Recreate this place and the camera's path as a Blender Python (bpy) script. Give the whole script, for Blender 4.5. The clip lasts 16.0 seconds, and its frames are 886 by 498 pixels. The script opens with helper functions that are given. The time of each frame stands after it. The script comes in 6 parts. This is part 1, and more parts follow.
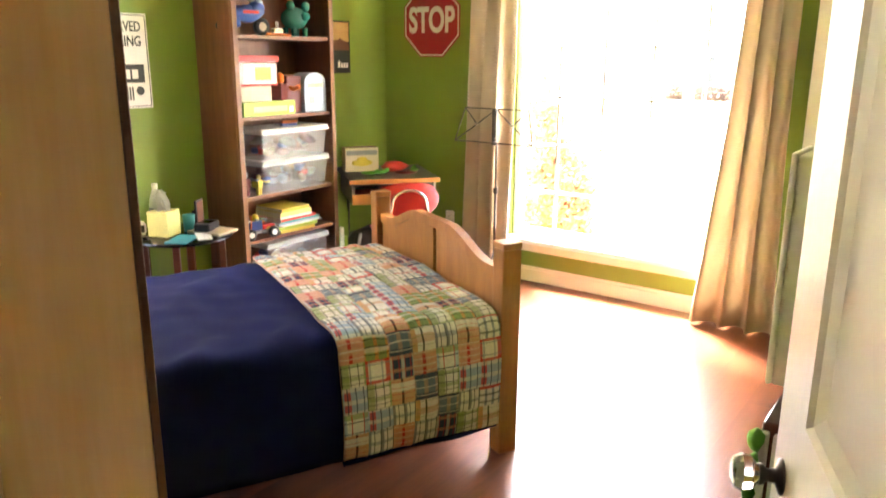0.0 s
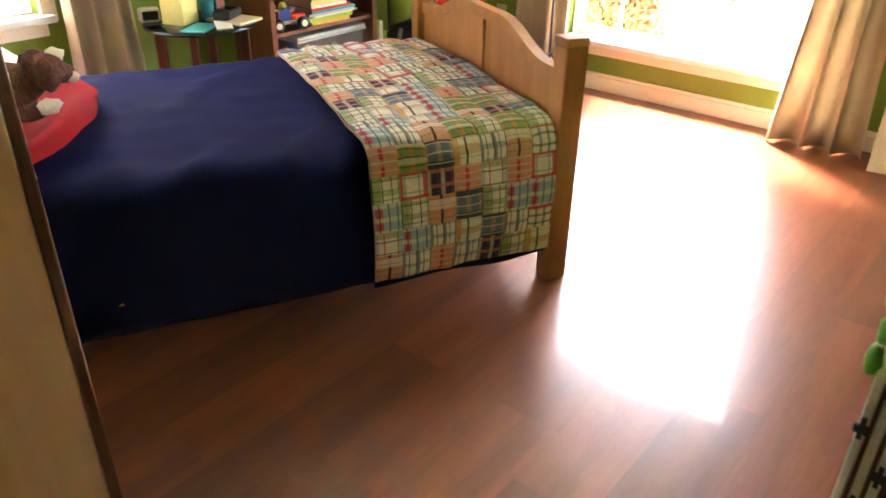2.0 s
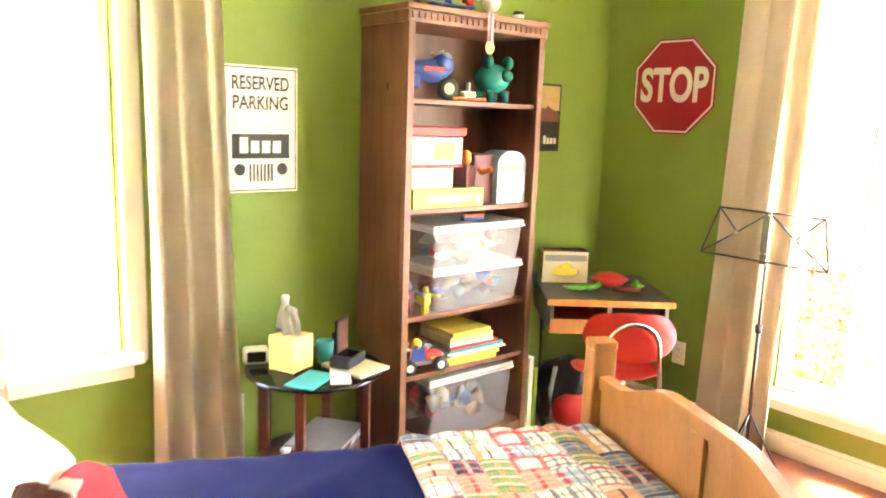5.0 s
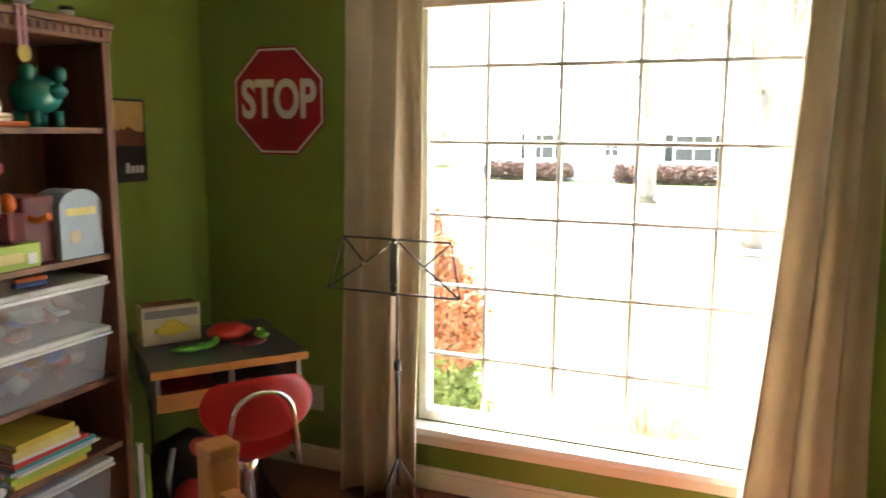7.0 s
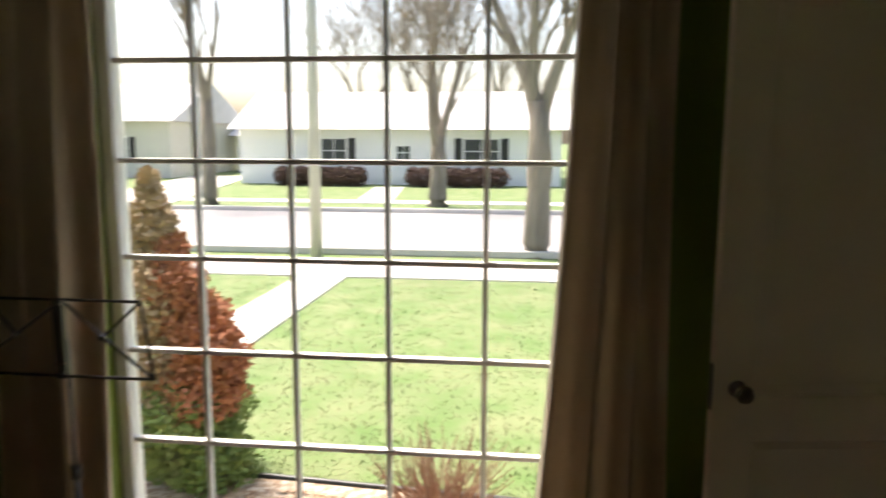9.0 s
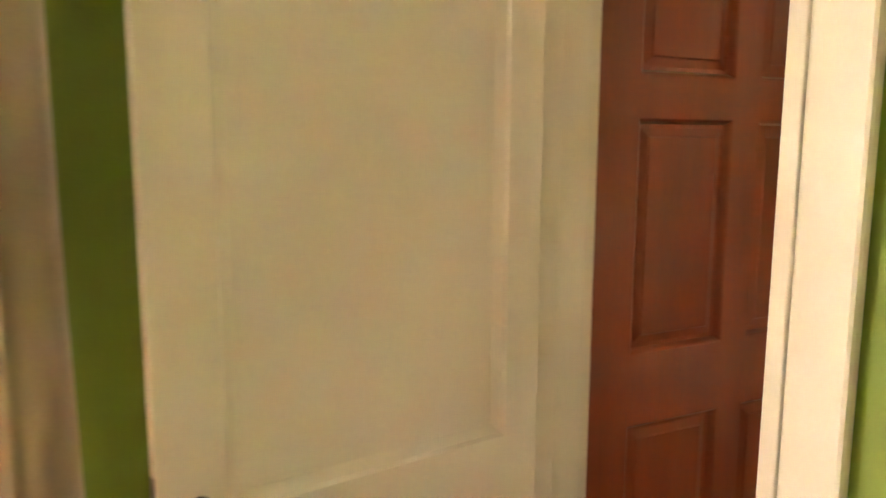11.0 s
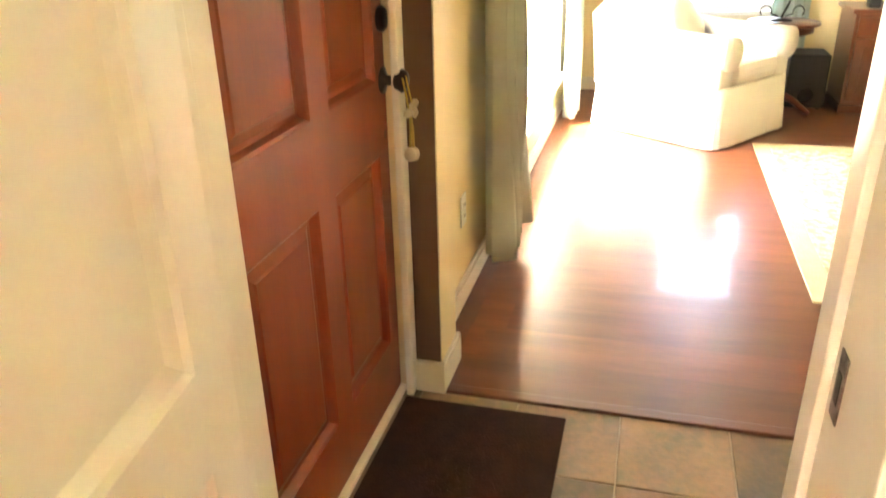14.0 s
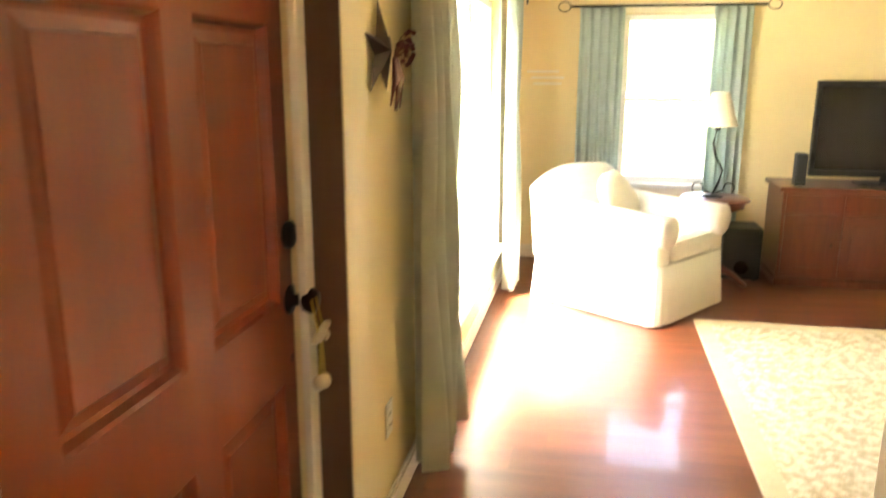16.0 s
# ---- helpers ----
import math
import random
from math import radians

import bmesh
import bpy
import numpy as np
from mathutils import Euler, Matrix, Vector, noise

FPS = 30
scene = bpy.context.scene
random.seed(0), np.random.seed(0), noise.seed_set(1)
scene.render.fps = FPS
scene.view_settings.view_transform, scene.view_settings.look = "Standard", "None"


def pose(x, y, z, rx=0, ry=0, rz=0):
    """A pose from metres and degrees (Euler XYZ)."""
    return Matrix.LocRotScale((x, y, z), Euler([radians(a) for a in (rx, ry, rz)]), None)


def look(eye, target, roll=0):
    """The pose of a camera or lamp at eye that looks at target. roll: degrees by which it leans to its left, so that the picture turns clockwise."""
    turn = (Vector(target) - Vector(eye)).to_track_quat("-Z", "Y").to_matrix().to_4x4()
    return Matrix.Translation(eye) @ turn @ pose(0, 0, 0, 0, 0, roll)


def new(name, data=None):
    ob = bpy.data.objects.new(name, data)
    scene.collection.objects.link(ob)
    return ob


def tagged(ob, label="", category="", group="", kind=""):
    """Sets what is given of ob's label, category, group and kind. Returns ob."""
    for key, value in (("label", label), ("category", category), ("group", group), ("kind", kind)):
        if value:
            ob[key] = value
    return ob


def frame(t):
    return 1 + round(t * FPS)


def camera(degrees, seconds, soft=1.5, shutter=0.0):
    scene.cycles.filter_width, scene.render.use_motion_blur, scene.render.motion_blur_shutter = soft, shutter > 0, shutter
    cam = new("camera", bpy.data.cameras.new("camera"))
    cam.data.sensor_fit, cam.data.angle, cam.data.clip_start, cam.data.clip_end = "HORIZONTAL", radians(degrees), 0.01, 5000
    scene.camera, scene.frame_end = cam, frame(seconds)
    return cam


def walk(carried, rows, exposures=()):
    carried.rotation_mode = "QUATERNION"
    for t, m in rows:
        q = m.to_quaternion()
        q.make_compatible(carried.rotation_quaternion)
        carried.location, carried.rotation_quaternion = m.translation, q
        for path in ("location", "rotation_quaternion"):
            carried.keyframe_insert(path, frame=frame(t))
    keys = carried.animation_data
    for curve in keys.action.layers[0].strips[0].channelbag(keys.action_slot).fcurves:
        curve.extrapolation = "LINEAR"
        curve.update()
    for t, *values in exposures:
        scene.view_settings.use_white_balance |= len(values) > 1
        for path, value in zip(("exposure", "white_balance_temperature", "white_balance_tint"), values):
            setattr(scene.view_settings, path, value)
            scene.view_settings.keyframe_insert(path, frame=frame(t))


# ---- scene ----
PATH = [
    (0, (0.690, 0.090, 1.425), (-0.448, 1.657, 0.927), 0.3),
    (0.5, (0.689, 0.152, 1.385), (-0.467, 1.667, 0.780), 0.3),
    (1, (0.658, 0.228, 1.356), (-0.462, 1.718, 0.631), 0.3),
    (1.5, (0.579, 0.316, 1.307), (-0.508, 1.751, 0.435), 0.8),
    (2, (0.492, 0.346, 1.312), (-0.616, 1.697, 0.341), 0.9),
    (2.5, (0.395, 0.415, 1.348), (-0.821, 1.769, 0.517), 1.0),
    (3, (0.249, 0.607, 1.418), (-1.201, 1.861, 0.849), 1.6),
    (3.2, (0.234, 0.667, 1.413), (-1.310, 1.853, 0.955), 1.5),
    (5.3, (-0.309, 1.071, 1.480), (-1.787, 2.383, 1.170), 1.7),
    (5.5, (-0.324, 1.157, 1.499), (-1.738, 2.540, 1.201), 1.6),
    (6, (-0.300, 1.262, 1.516), (-1.499, 2.830, 1.194), 2.3),
    (6.5, (-0.462, 1.354, 1.510), (-1.404, 3.089, 1.188), 1.9),
    (7, (-0.540, 1.440, 1.522), (-1.273, 3.275, 1.212), 0.4),
    (7.5, (-0.487, 1.568, 1.506), (-1.153, 3.427, 1.188), -0.1),
    (8, (-0.476, 1.792, 1.557), (-1.178, 3.639, 1.247), 0.2),
    (8.5, (-0.500, 1.950, 1.550), (-1.040, 3.845, 1.232), -0.1),
    (9, (-0.498, 2.131, 1.558), (-0.724, 4.096, 1.259), 0.2),
    (9.5, (-0.432, 2.227, 1.536), (-0.350, 4.199, 1.213), -0.8),
    (10, (-0.288, 2.390, 1.533), (0.011, 4.345, 1.235), 0.4),
    (12.3, (-0.053, 3.373, 1.426), (1.448, 4.644, 1.061), -1.1),
    (12.5, (-0.028, 3.389, 1.428), (1.516, 4.608, 1.064), -0.8),
    (13, (0.058, 3.531, 1.445), (1.740, 4.550, 1.085), -0.1),
    (13.5, (0.055, 3.636, 1.367), (1.835, 4.309, 0.754), -1.9),
    (14, (0.072, 3.678, 1.322), (1.833, 4.165, 0.508), -1.4),
    (14.5, (0.083, 3.689, 1.306), (1.793, 4.173, 0.391), -1.4),
    (15, (0.101, 3.703, 1.320), (1.881, 4.159, 0.530), -0.9),
    (15.5, (0.211, 3.709, 1.352), (2.068, 4.162, 0.766), -2.7),
    (16, (0.351, 3.674, 1.441), (2.262, 4.049, 0.983), 0.1),
]
EXPOSURES = [
    (0, 6.2, 7300, 17), (1, 6.0, 7300, 17), (2, 5.8, 7200, 17), (3, 6.4, 7200, 17), (5.5, 6.8, 7200, 17), (6.0, 6.6, 7200, 17), (6.5, 6.0, 7200, 17), (7.0, 4.35, 7000, 15),
    (7.5, 2.65, 6850, 13), (8.0, 2.1, 6850, 12), (9.0, 1.6, 6850, 12), (9.5, 1.6, 6850, 12), (10, 2.65, 6900, 13), (10.3, 3.6, 7200, 15), (11.5, 5.8, 7900, 17), (12.3, 6.1, 7900, 17),
    (13, 6.4, 7900, 17), (14.5, 6.05, 7900, 17), (15.5, 5.95, 7900, 17), (16, 5.7, 7900, 17)]
cam = camera(61.0, 16.0, 1.6, 0.5)
walk(cam, [(t, look(eye, target, roll)) for t, eye, target, roll in PATH], EXPOSURES)

# ---- world and sun ----
world = bpy.data.worlds.new("sky_world")
scene.world = world
world.use_nodes = True
wn = world.node_tree
sky = wn.nodes.new("ShaderNodeTexSky")
sky.sky_type, sky.sun_disc = "NISHITA", False
sky.sun_elevation, sky.sun_rotation = radians(64), radians(-49)
sky.dust_density, sky.air_density = 4.0, 1.0
wn.links.new(sky.outputs[0], wn.nodes["Background"].inputs[0])
wn.nodes["Background"].inputs[1].default_value = 0.15
sun_lamp = bpy.data.lights.new("sun", "SUN")
sun_lamp.energy, sun_lamp.angle, sun_lamp.color = 3.0, radians(14), (1.0, 0.95, 0.87)
sun = new("sun", sun_lamp)
sun.matrix_world = look((-5, 8.4, 14), (0, 4, 0))

# ---- materials ----
MATS = {}


def M(name, col, rough=0.55, col2=None, scale=5.0, stretch=(1, 1, 1), bump=0.1, fine=60.0, metal=0.0, rand=0.0, coat=0.0, trans=0.0, var=0.18, contrast=0.0, sheen=0.0):
    """Two scales of noise between two near colours, with fine relief."""
    if name in MATS:
        return MATS[name]
    m = bpy.data.materials.new(name)
    m.use_nodes = True
    nt = m.node_tree
    b = nt.nodes["Principled BSDF"]
    tc = nt.nodes.new("ShaderNodeTexCoord")
    mp = nt.nodes.new("ShaderNodeMapping")
    mp.inputs["Scale"].default_value = stretch
    nt.links.new(tc.outputs["Object"], mp.inputs[0])
    big = nt.nodes.new("ShaderNodeTexNoise")
    big.inputs["Scale"].default_value, big.inputs["Detail"].default_value = scale, 5
    nt.links.new(mp.outputs[0], big.inputs["Vector"])
    small = nt.nodes.new("ShaderNodeTexNoise")
    small.inputs["Scale"].default_value, small.inputs["Detail"].default_value = fine, 4
    nt.links.new(mp.outputs[0], small.inputs["Vector"])
    if col2 is None:
        col2 = tuple(c * (1 - var) for c in col)
    mix = nt.nodes.new("ShaderNodeMix")
    mix.data_type = "RGBA"
    mix.inputs[6].default_value, mix.inputs[7].default_value = (*col, 1), (*col2, 1)
    add = nt.nodes.new("ShaderNodeMath")
    add.operation = "ADD"
    half = nt.nodes.new("ShaderNodeMath")
    half.operation, half.inputs[1].default_value = "MULTIPLY", 0.35
    nt.links.new(small.outputs["Fac"], half.inputs[0])
    nt.links.new(big.outputs["Fac"], add.inputs[0])
    nt.links.new(half.outputs[0], add.inputs[1])
    ramp = nt.nodes.new("ShaderNodeMapRange")
    ramp.inputs["From Min"].default_value, ramp.inputs["From Max"].default_value = 0.45 + contrast, 0.9 - contrast
    nt.links.new(add.outputs[0], ramp.inputs["Value"])
    nt.links.new(ramp.outputs[0], mix.inputs["Factor"])
    out = mix.outputs[2]
    if rand:
        oi = nt.nodes.new("ShaderNodeObjectInfo")
        hv = nt.nodes.new("ShaderNodeHueSaturation")
        rr = nt.nodes.new("ShaderNodeMapRange")
        rr.inputs["To Min"].default_value, rr.inputs["To Max"].default_value = 1 - rand, 1 + rand
        nt.links.new(oi.outputs["Random"], rr.inputs["Value"])
        nt.links.new(rr.outputs[0], hv.inputs["Value"])
        nt.links.new(out, hv.inputs["Color"])
        out = hv.outputs[0]
    nt.links.new(out, b.inputs["Base Color"])
    b.inputs["Roughness"].default_value, b.inputs["Metallic"].default_value = rough, metal
    b.inputs["Coat Weight"].default_value, b.inputs["Transmission Weight"].default_value = coat, trans
    b.inputs["Sheen Weight"].default_value = sheen
    if bump:
        bp = nt.nodes.new("ShaderNodeBump")
        bp.inputs["Strength"].default_value, bp.inputs["Distance"].default_value = bump, 0.01
        nt.links.new(small.outputs["Fac"], bp.inputs["Height"])
        nt.links.new(bp.outputs[0], b.inputs["Normal"])
    MATS[name] = m
    return m


def plaid(name, base, bands):
    """A woven check inside a patch: bands of (axis, count, phase, width, colour, cover) over a ground colour."""
    m = bpy.data.materials.new(name)
    m.use_nodes = True
    nt = m.node_tree
    b = nt.nodes["Principled BSDF"]
    uv = nt.nodes.new("ShaderNodeUVMap")
    sep = nt.nodes.new("ShaderNodeSeparateXYZ")
    nt.links.new(uv.outputs[0], sep.inputs[0])

    def math_node(op, sock, value):
        k = nt.nodes.new("ShaderNodeMath")
        k.operation, k.inputs[1].default_value = op, value
        nt.links.new(sock, k.inputs[0])
        return k.outputs[0]

    col = None
    for axis, n, phase, width, c, f in bands:
        mask = math_node("MULTIPLY_ADD", sep.outputs[axis], n)
        mask.node.inputs[2].default_value = phase
        mask = math_node("MULTIPLY", math_node("LESS_THAN", math_node("FRACT", mask, 0), width), f)
        mix = nt.nodes.new("ShaderNodeMix")
        mix.data_type = "RGBA"
        nt.links.new(mask, mix.inputs["Factor"])
        mix.inputs[7].default_value = (*c, 1)
        if col is None:
            mix.inputs[6].default_value = (*base, 1)
        else:
            nt.links.new(col, mix.inputs[6])
        col = mix.outputs[2]
    no = nt.nodes.new("ShaderNodeTexNoise")
    no.inputs["Scale"].default_value = 45
    fade = nt.nodes.new("ShaderNodeHueSaturation")
    ran = nt.nodes.new("ShaderNodeMapRange")
    ran.inputs["To Min"].default_value, ran.inputs["To Max"].default_value = 0.75, 1.1
    nt.links.new(no.outputs["Fac"], ran.inputs["Value"])
    nt.links.new(ran.outputs[0], fade.inputs["Value"])
    nt.links.new(col, fade.inputs["Color"])
    nt.links.new(fade.outputs[0], b.inputs["Base Color"])
    b.inputs["Roughness"].default_value = 0.95
    b.inputs["Specular IOR Level"].default_value = 0.15
    bp = nt.nodes.new("ShaderNodeBump")
    bp.inputs["Strength"].default_value, bp.inputs["Distance"].default_value = 0.5, 0.01
    nt.links.new(no.outputs["Fac"], bp.inputs["Height"])
    nt.links.new(bp.outputs[0], b.inputs["Normal"])
    return m


def glass(name, col=(1, 1, 1), rough=0.0, ior=1.45):
    m = bpy.data.materials.new(name)
    m.use_nodes = True
    b = m.node_tree.nodes["Principled BSDF"]
    b.inputs["Base Color"].default_value = (*col, 1)
    b.inputs["Transmission Weight"].default_value, b.inputs["Roughness"].default_value, b.inputs["IOR"].default_value = 1, rough, ior
    return m


GREEN = M("green_wall_paint", (0.18, 0.265, 0.032), 0.6, scale=2, fine=140, bump=0.08, var=0.1)
CREAM = M("yellow_wall_paint", (0.78, 0.645, 0.37), 0.6, scale=2, fine=140, bump=0.08, var=0.08)
# brown accent paint, its tone darkened by the shade it carries
SHADEBROWN = M("shaded_brown_paint", (0.13, 0.06, 0.025), 0.6, scale=2, fine=140, bump=0.08)
WHITE = M("white_trim_paint", (0.76, 0.70, 0.56), 0.35, scale=3, fine=90, bump=0.05, var=0.07)
CEIL = M("ceiling_paint", (0.75, 0.73, 0.68), 0.8, scale=3, fine=160, bump=0.15, var=0.06)
PLANK = M("cherry_laminate", (0.205, 0.063, 0.028), 0.32, (0.125, 0.034, 0.015), 2.2, (7, 0.7, 7), 0.0, 14, rand=0.22, coat=0.2)
STRIP = M("cherry_strip", (0.15, 0.045, 0.022), 0.3, stretch=(9, 1, 9))
SLATE = M("slate_tile", (0.27, 0.165, 0.09), 0.6, (0.15, 0.125, 0.075), 5, bump=0.2, fine=40, rand=0.3, contrast=0.08)
GROUT = M("grout", (0.42, 0.34, 0.24), 0.9, scale=30)
CHERRY = M("stained_door_wood", (0.255, 0.043, 0.008), 0.36, (0.19, 0.028, 0.006), 2.2, (5, 5, 0.6), 0.02, 24, coat=0.2)
PINE = M("honey_pine", (0.42, 0.175, 0.048), 0.4, (0.31, 0.115, 0.03), 4, (6, 6, 1.0), 0.06, 30, coat=0.15)
CASE = M("brown_bookcase_laminate", (0.20, 0.075, 0.03), 0.45, (0.13, 0.045, 0.018), 4, (8, 8, 0.8), 0.04, 30)
MAHOG = M("red_mahogany", (0.13, 0.032, 0.014), 0.3, (0.08, 0.018, 0.008), 4, (6, 6, 1), 0.04, 30, coat=0.3)
TAN = M("tan_curtain", (0.64, 0.55, 0.41), 0.8, scale=4, fine=220, bump=0.25, sheen=0.2)
SAGE = M("sage_curtain", (0.66, 0.68, 0.60), 0.8, scale=4, fine=220, bump=0.25, sheen=0.2)
AQUA = M("aqua_curtain", (0.52, 0.64, 0.60), 0.8, scale=4, fine=220, bump=0.25, sheen=0.2)
NAVY = M("navy_blanket", (0.006, 0.009, 0.060), 0.95, scale=6, fine=160, bump=0.08)
NAVY.node_tree.nodes["Principled BSDF"].inputs["Specular IOR Level"].default_value = 0.12
REDC = M("red_blanket", (0.60, 0.012, 0.028), 0.9, scale=6, fine=150, bump=0.3)
PILLOW = M("white_pillow", (0.80, 0.78, 0.73), 0.9, scale=8, fine=90, bump=0.35, var=0.08)
SLIP = M("white_slipcover", (0.82, 0.80, 0.74), 0.85, scale=6, fine=120, bump=0.3, var=0.06)
SASH = M("white_window_paint", (0.80, 0.80, 0.77), 0.4, scale=3, fine=90, bump=0.04, var=0.05)
TANWOOD = M("tan_casing_wood", (0.68, 0.46, 0.27), 0.45, (0.58, 0.34, 0.175), 2.2, (5, 5, 0.4), 0.03, 20)
# dark copy of the jamb wood, with its shade put into the colour
SHADEWOOD = M("shaded_jamb_wood", (0.15, 0.055, 0.02), 0.5, (0.10, 0.035, 0.012), 3, (6, 6, 0.5), 0.03, 24)
CHROME = M("chrome", (0.75, 0.74, 0.72), 0.15, metal=1, bump=0)
STEEL = M("dark_steel", (0.10, 0.095, 0.09), 0.3, metal=1, bump=0)
PLATE = M("worn_steel", (0.34, 0.30, 0.26), 0.4, (0.12, 0.10, 0.09), 60, metal=1, bump=0.1)
IRON = M("black_iron", (0.02, 0.018, 0.016), 0.5, metal=0.6, bump=0.1)
BRONZE = M("oil_rubbed_bronze", (0.035, 0.024, 0.018), 0.35, metal=0.8, bump=0.05)
BLACK = M("black_plastic", (0.015, 0.015, 0.016), 0.4, bump=0.05)
BLACKG = M("black_gloss", (0.012, 0.010, 0.010), 0.12, bump=0)
REDP = M("red_moulded_plastic", (0.52, 0.028, 0.02), 0.28, bump=0.03, var=0.1)
CLEAR = M("cloudy_plastic", (0.86, 0.86, 0.84), 0.28, bump=0.04, trans=0.72, var=0.05)


def translucent(m, amount):
    """Lets light through a thin cloth."""
    nt = m.node_tree
    b, out = nt.nodes["Principled BSDF"], nt.nodes["Material Output"]
    tr, mix = nt.nodes.new("ShaderNodeBsdfTranslucent"), nt.nodes.new("ShaderNodeMixShader")
    nt.links.new(b.inputs["Base Color"].links[0].from_socket, tr.inputs["Color"])
    mix.inputs[0].default_value = amount
    nt.links.new(b.outputs[0], mix.inputs[1])
    nt.links.new(tr.outputs[0], mix.inputs[2])
    nt.links.new(mix.outputs[0], out.inputs["Surface"])


for cloth, share in ((TAN, 0.24), (SAGE, 0.32), (AQUA, 0.38)):
    translucent(cloth, share)


def see_through(m, amount):
    """Lets the sight through thin clear plastic."""
    nt = m.node_tree
    b, out = nt.nodes["Principled BSDF"], nt.nodes["Material Output"]
    tr, mix = nt.nodes.new("ShaderNodeBsdfTransparent"), nt.nodes.new("ShaderNodeMixShader")
    mix.inputs[0].default_value = amount
    nt.links.new(b.outputs[0], mix.inputs[1])
    nt.links.new(tr.outputs[0], mix.inputs[2])
    nt.links.new(mix.outputs[0], out.inputs["Surface"])


TUB = M("clear_tub_plastic", (0.80, 0.80, 0.77), 0.22, bump=0.03, var=0.06)
see_through(TUB, 0.74)
LID = M("clear_lid_plastic", (0.80, 0.80, 0.78), 0.3, bump=0.03, var=0.06)
see_through(LID, 0.45)
GLASS = glass("window_glass")
CRYSTAL = glass("crystal", (0.95, 0.93, 0.9), 0.02, 1.52)
TEALG = M("teal_glazed_ceramic", (0.01, 0.16, 0.13), 0.1, bump=0)
SIGNRED = M("sign_red", (0.33, 0.008, 0.02), 0.3, bump=0.02, var=0.06)
SIGNWHITE = M("sign_white", (0.72, 0.68, 0.62), 0.35, bump=0.02, var=0.06)
PLAST = {}
for nm, c in dict(red=(0.5, 0.02, 0.015), blue=(0.02, 0.06, 0.25), yellow=(0.62, 0.47, 0.05), paleyellow=(0.72, 0.64, 0.22), orange=(0.6, 0.13, 0.015), green=(0.08, 0.30, 0.03), lime=(0.35, 0.5, 0.05), teal=(0.02, 0.28, 0.30), paleblue=(0.35, 0.45, 0.55), white=(0.78, 0.76, 0.70), grey=(0.22, 0.22, 0.22), beige=(0.58, 0.48, 0.33), pink=(0.5, 0.25, 0.28), brown=(0.16, 0.05, 0.025), maroon=(0.13, 0.015, 0.02), gold=(0.5, 0.36, 0.07)).items():
    PLAST[nm] = M(nm + "_matt", c, 0.5, scale=9, fine=70, bump=0.06, var=0.15)


# ---- mesh helpers ----
def add_box(bm, x0, x1, y0, y1, z0, z1, bevel=0.0, m=None, mi=0):
    r = bmesh.ops.create_cube(bm, size=1)
    for v in r["verts"]:
        v.co = ((x0 + x1) / 2 + v.co.x * (x1 - x0), (y0 + y1) / 2 + v.co.y * (y1 - y0), (z0 + z1) / 2 + v.co.z * (z1 - z0))
        if m is not None:
            v.co = m @ v.co
    faces = {f for v in r["verts"] for f in v.link_faces}
    if bevel:
        edges = {e for v in r["verts"] for e in v.link_edges}
        made = bmesh.ops.bevel(bm, geom=list(edges), offset=bevel, segments=2, affect="EDGES", profile=0.5)
        faces |= set(made["faces"])
    for f in faces:
        if f.is_valid:
            f.material_index = mi
    return bm


def box(x0, x1, y0, y1, z0, z1, bevel=0.0, m=None):
    return add_box(bmesh.new(), x0, x1, y0, y1, z0, z1, bevel, m)


def add_tube(bm, pts, radius, seg=8, radii=None, cap=True):
    """A round bar that follows the points."""
    rings = []
    pts = [Vector(p) for p in pts]
    for i, p in enumerate(pts):
        d = (pts[min(i + 1, len(pts) - 1)] - pts[max(i - 1, 0)]).normalized()
        q = d.to_track_quat("Z", "Y")
        r = radii[i] if radii else radius
        rings.append([bm.verts.new(p + q @ Vector((r * math.cos(2 * math.pi * k / seg), r * math.sin(2 * math.pi * k / seg), 0))) for k in range(seg)])
    for a, b in zip(rings, rings[1:]):
        for k in range(seg):
            f = bm.faces.new((a[k], a[(k + 1) % seg], b[(k + 1) % seg], b[k]))
            f.smooth = True
    if cap:
        bm.faces.new(rings[0][::-1])
        bm.faces.new(rings[-1])
    return bm


def tube(pts, radius, seg=8, radii=None):
    return add_tube(bmesh.new(), pts, radius, seg, radii)


def add_lathe(bm, prof, at=(0, 0, 0), seg=20, axis="z"):
    """A turned shape from (radius, height) pairs."""
    rings = []
    for r, h in prof:
        ring = []
        for k in range(seg):
            a = 2 * math.pi * k / seg
            p = Vector((r * math.cos(a), r * math.sin(a), h))
            if axis == "y":
                p = Vector((p.x, -p.z, p.y))
            elif axis == "x":
                p = Vector((p.z, p.x, p.y))
            ring.append(bm.verts.new(Vector(at) + p))
        rings.append(ring)
    for a, b in zip(rings, rings[1:]):
        for k in range(seg):
            bm.faces.new((a[k], a[(k + 1) % seg], b[(k + 1) % seg], b[k])).smooth = True
    bm.faces.new(rings[0][::-1])
    bm.faces.new(rings[-1])
    return bm


def lathe(prof, at=(0, 0, 0), seg=20, axis="z"):
    return add_lathe(bmesh.new(), prof, at, seg, axis)


def add_blob(bm, at, size, seed=0, rough=0.0, sub=2):
    r = bmesh.ops.create_icosphere(bm, subdivisions=sub, radius=1)
    for v in r["verts"]:
        k = 1 + rough * noise.noise(v.co * 1.7 + Vector((seed * 3.1, seed, 0)))
        v.co = Vector(at) + Vector((v.co.x * size[0], v.co.y * size[1], v.co.z * size[2])) * k
    for f in {f for v in r["verts"] for f in v.link_faces}:
        f.smooth = True
    return bm


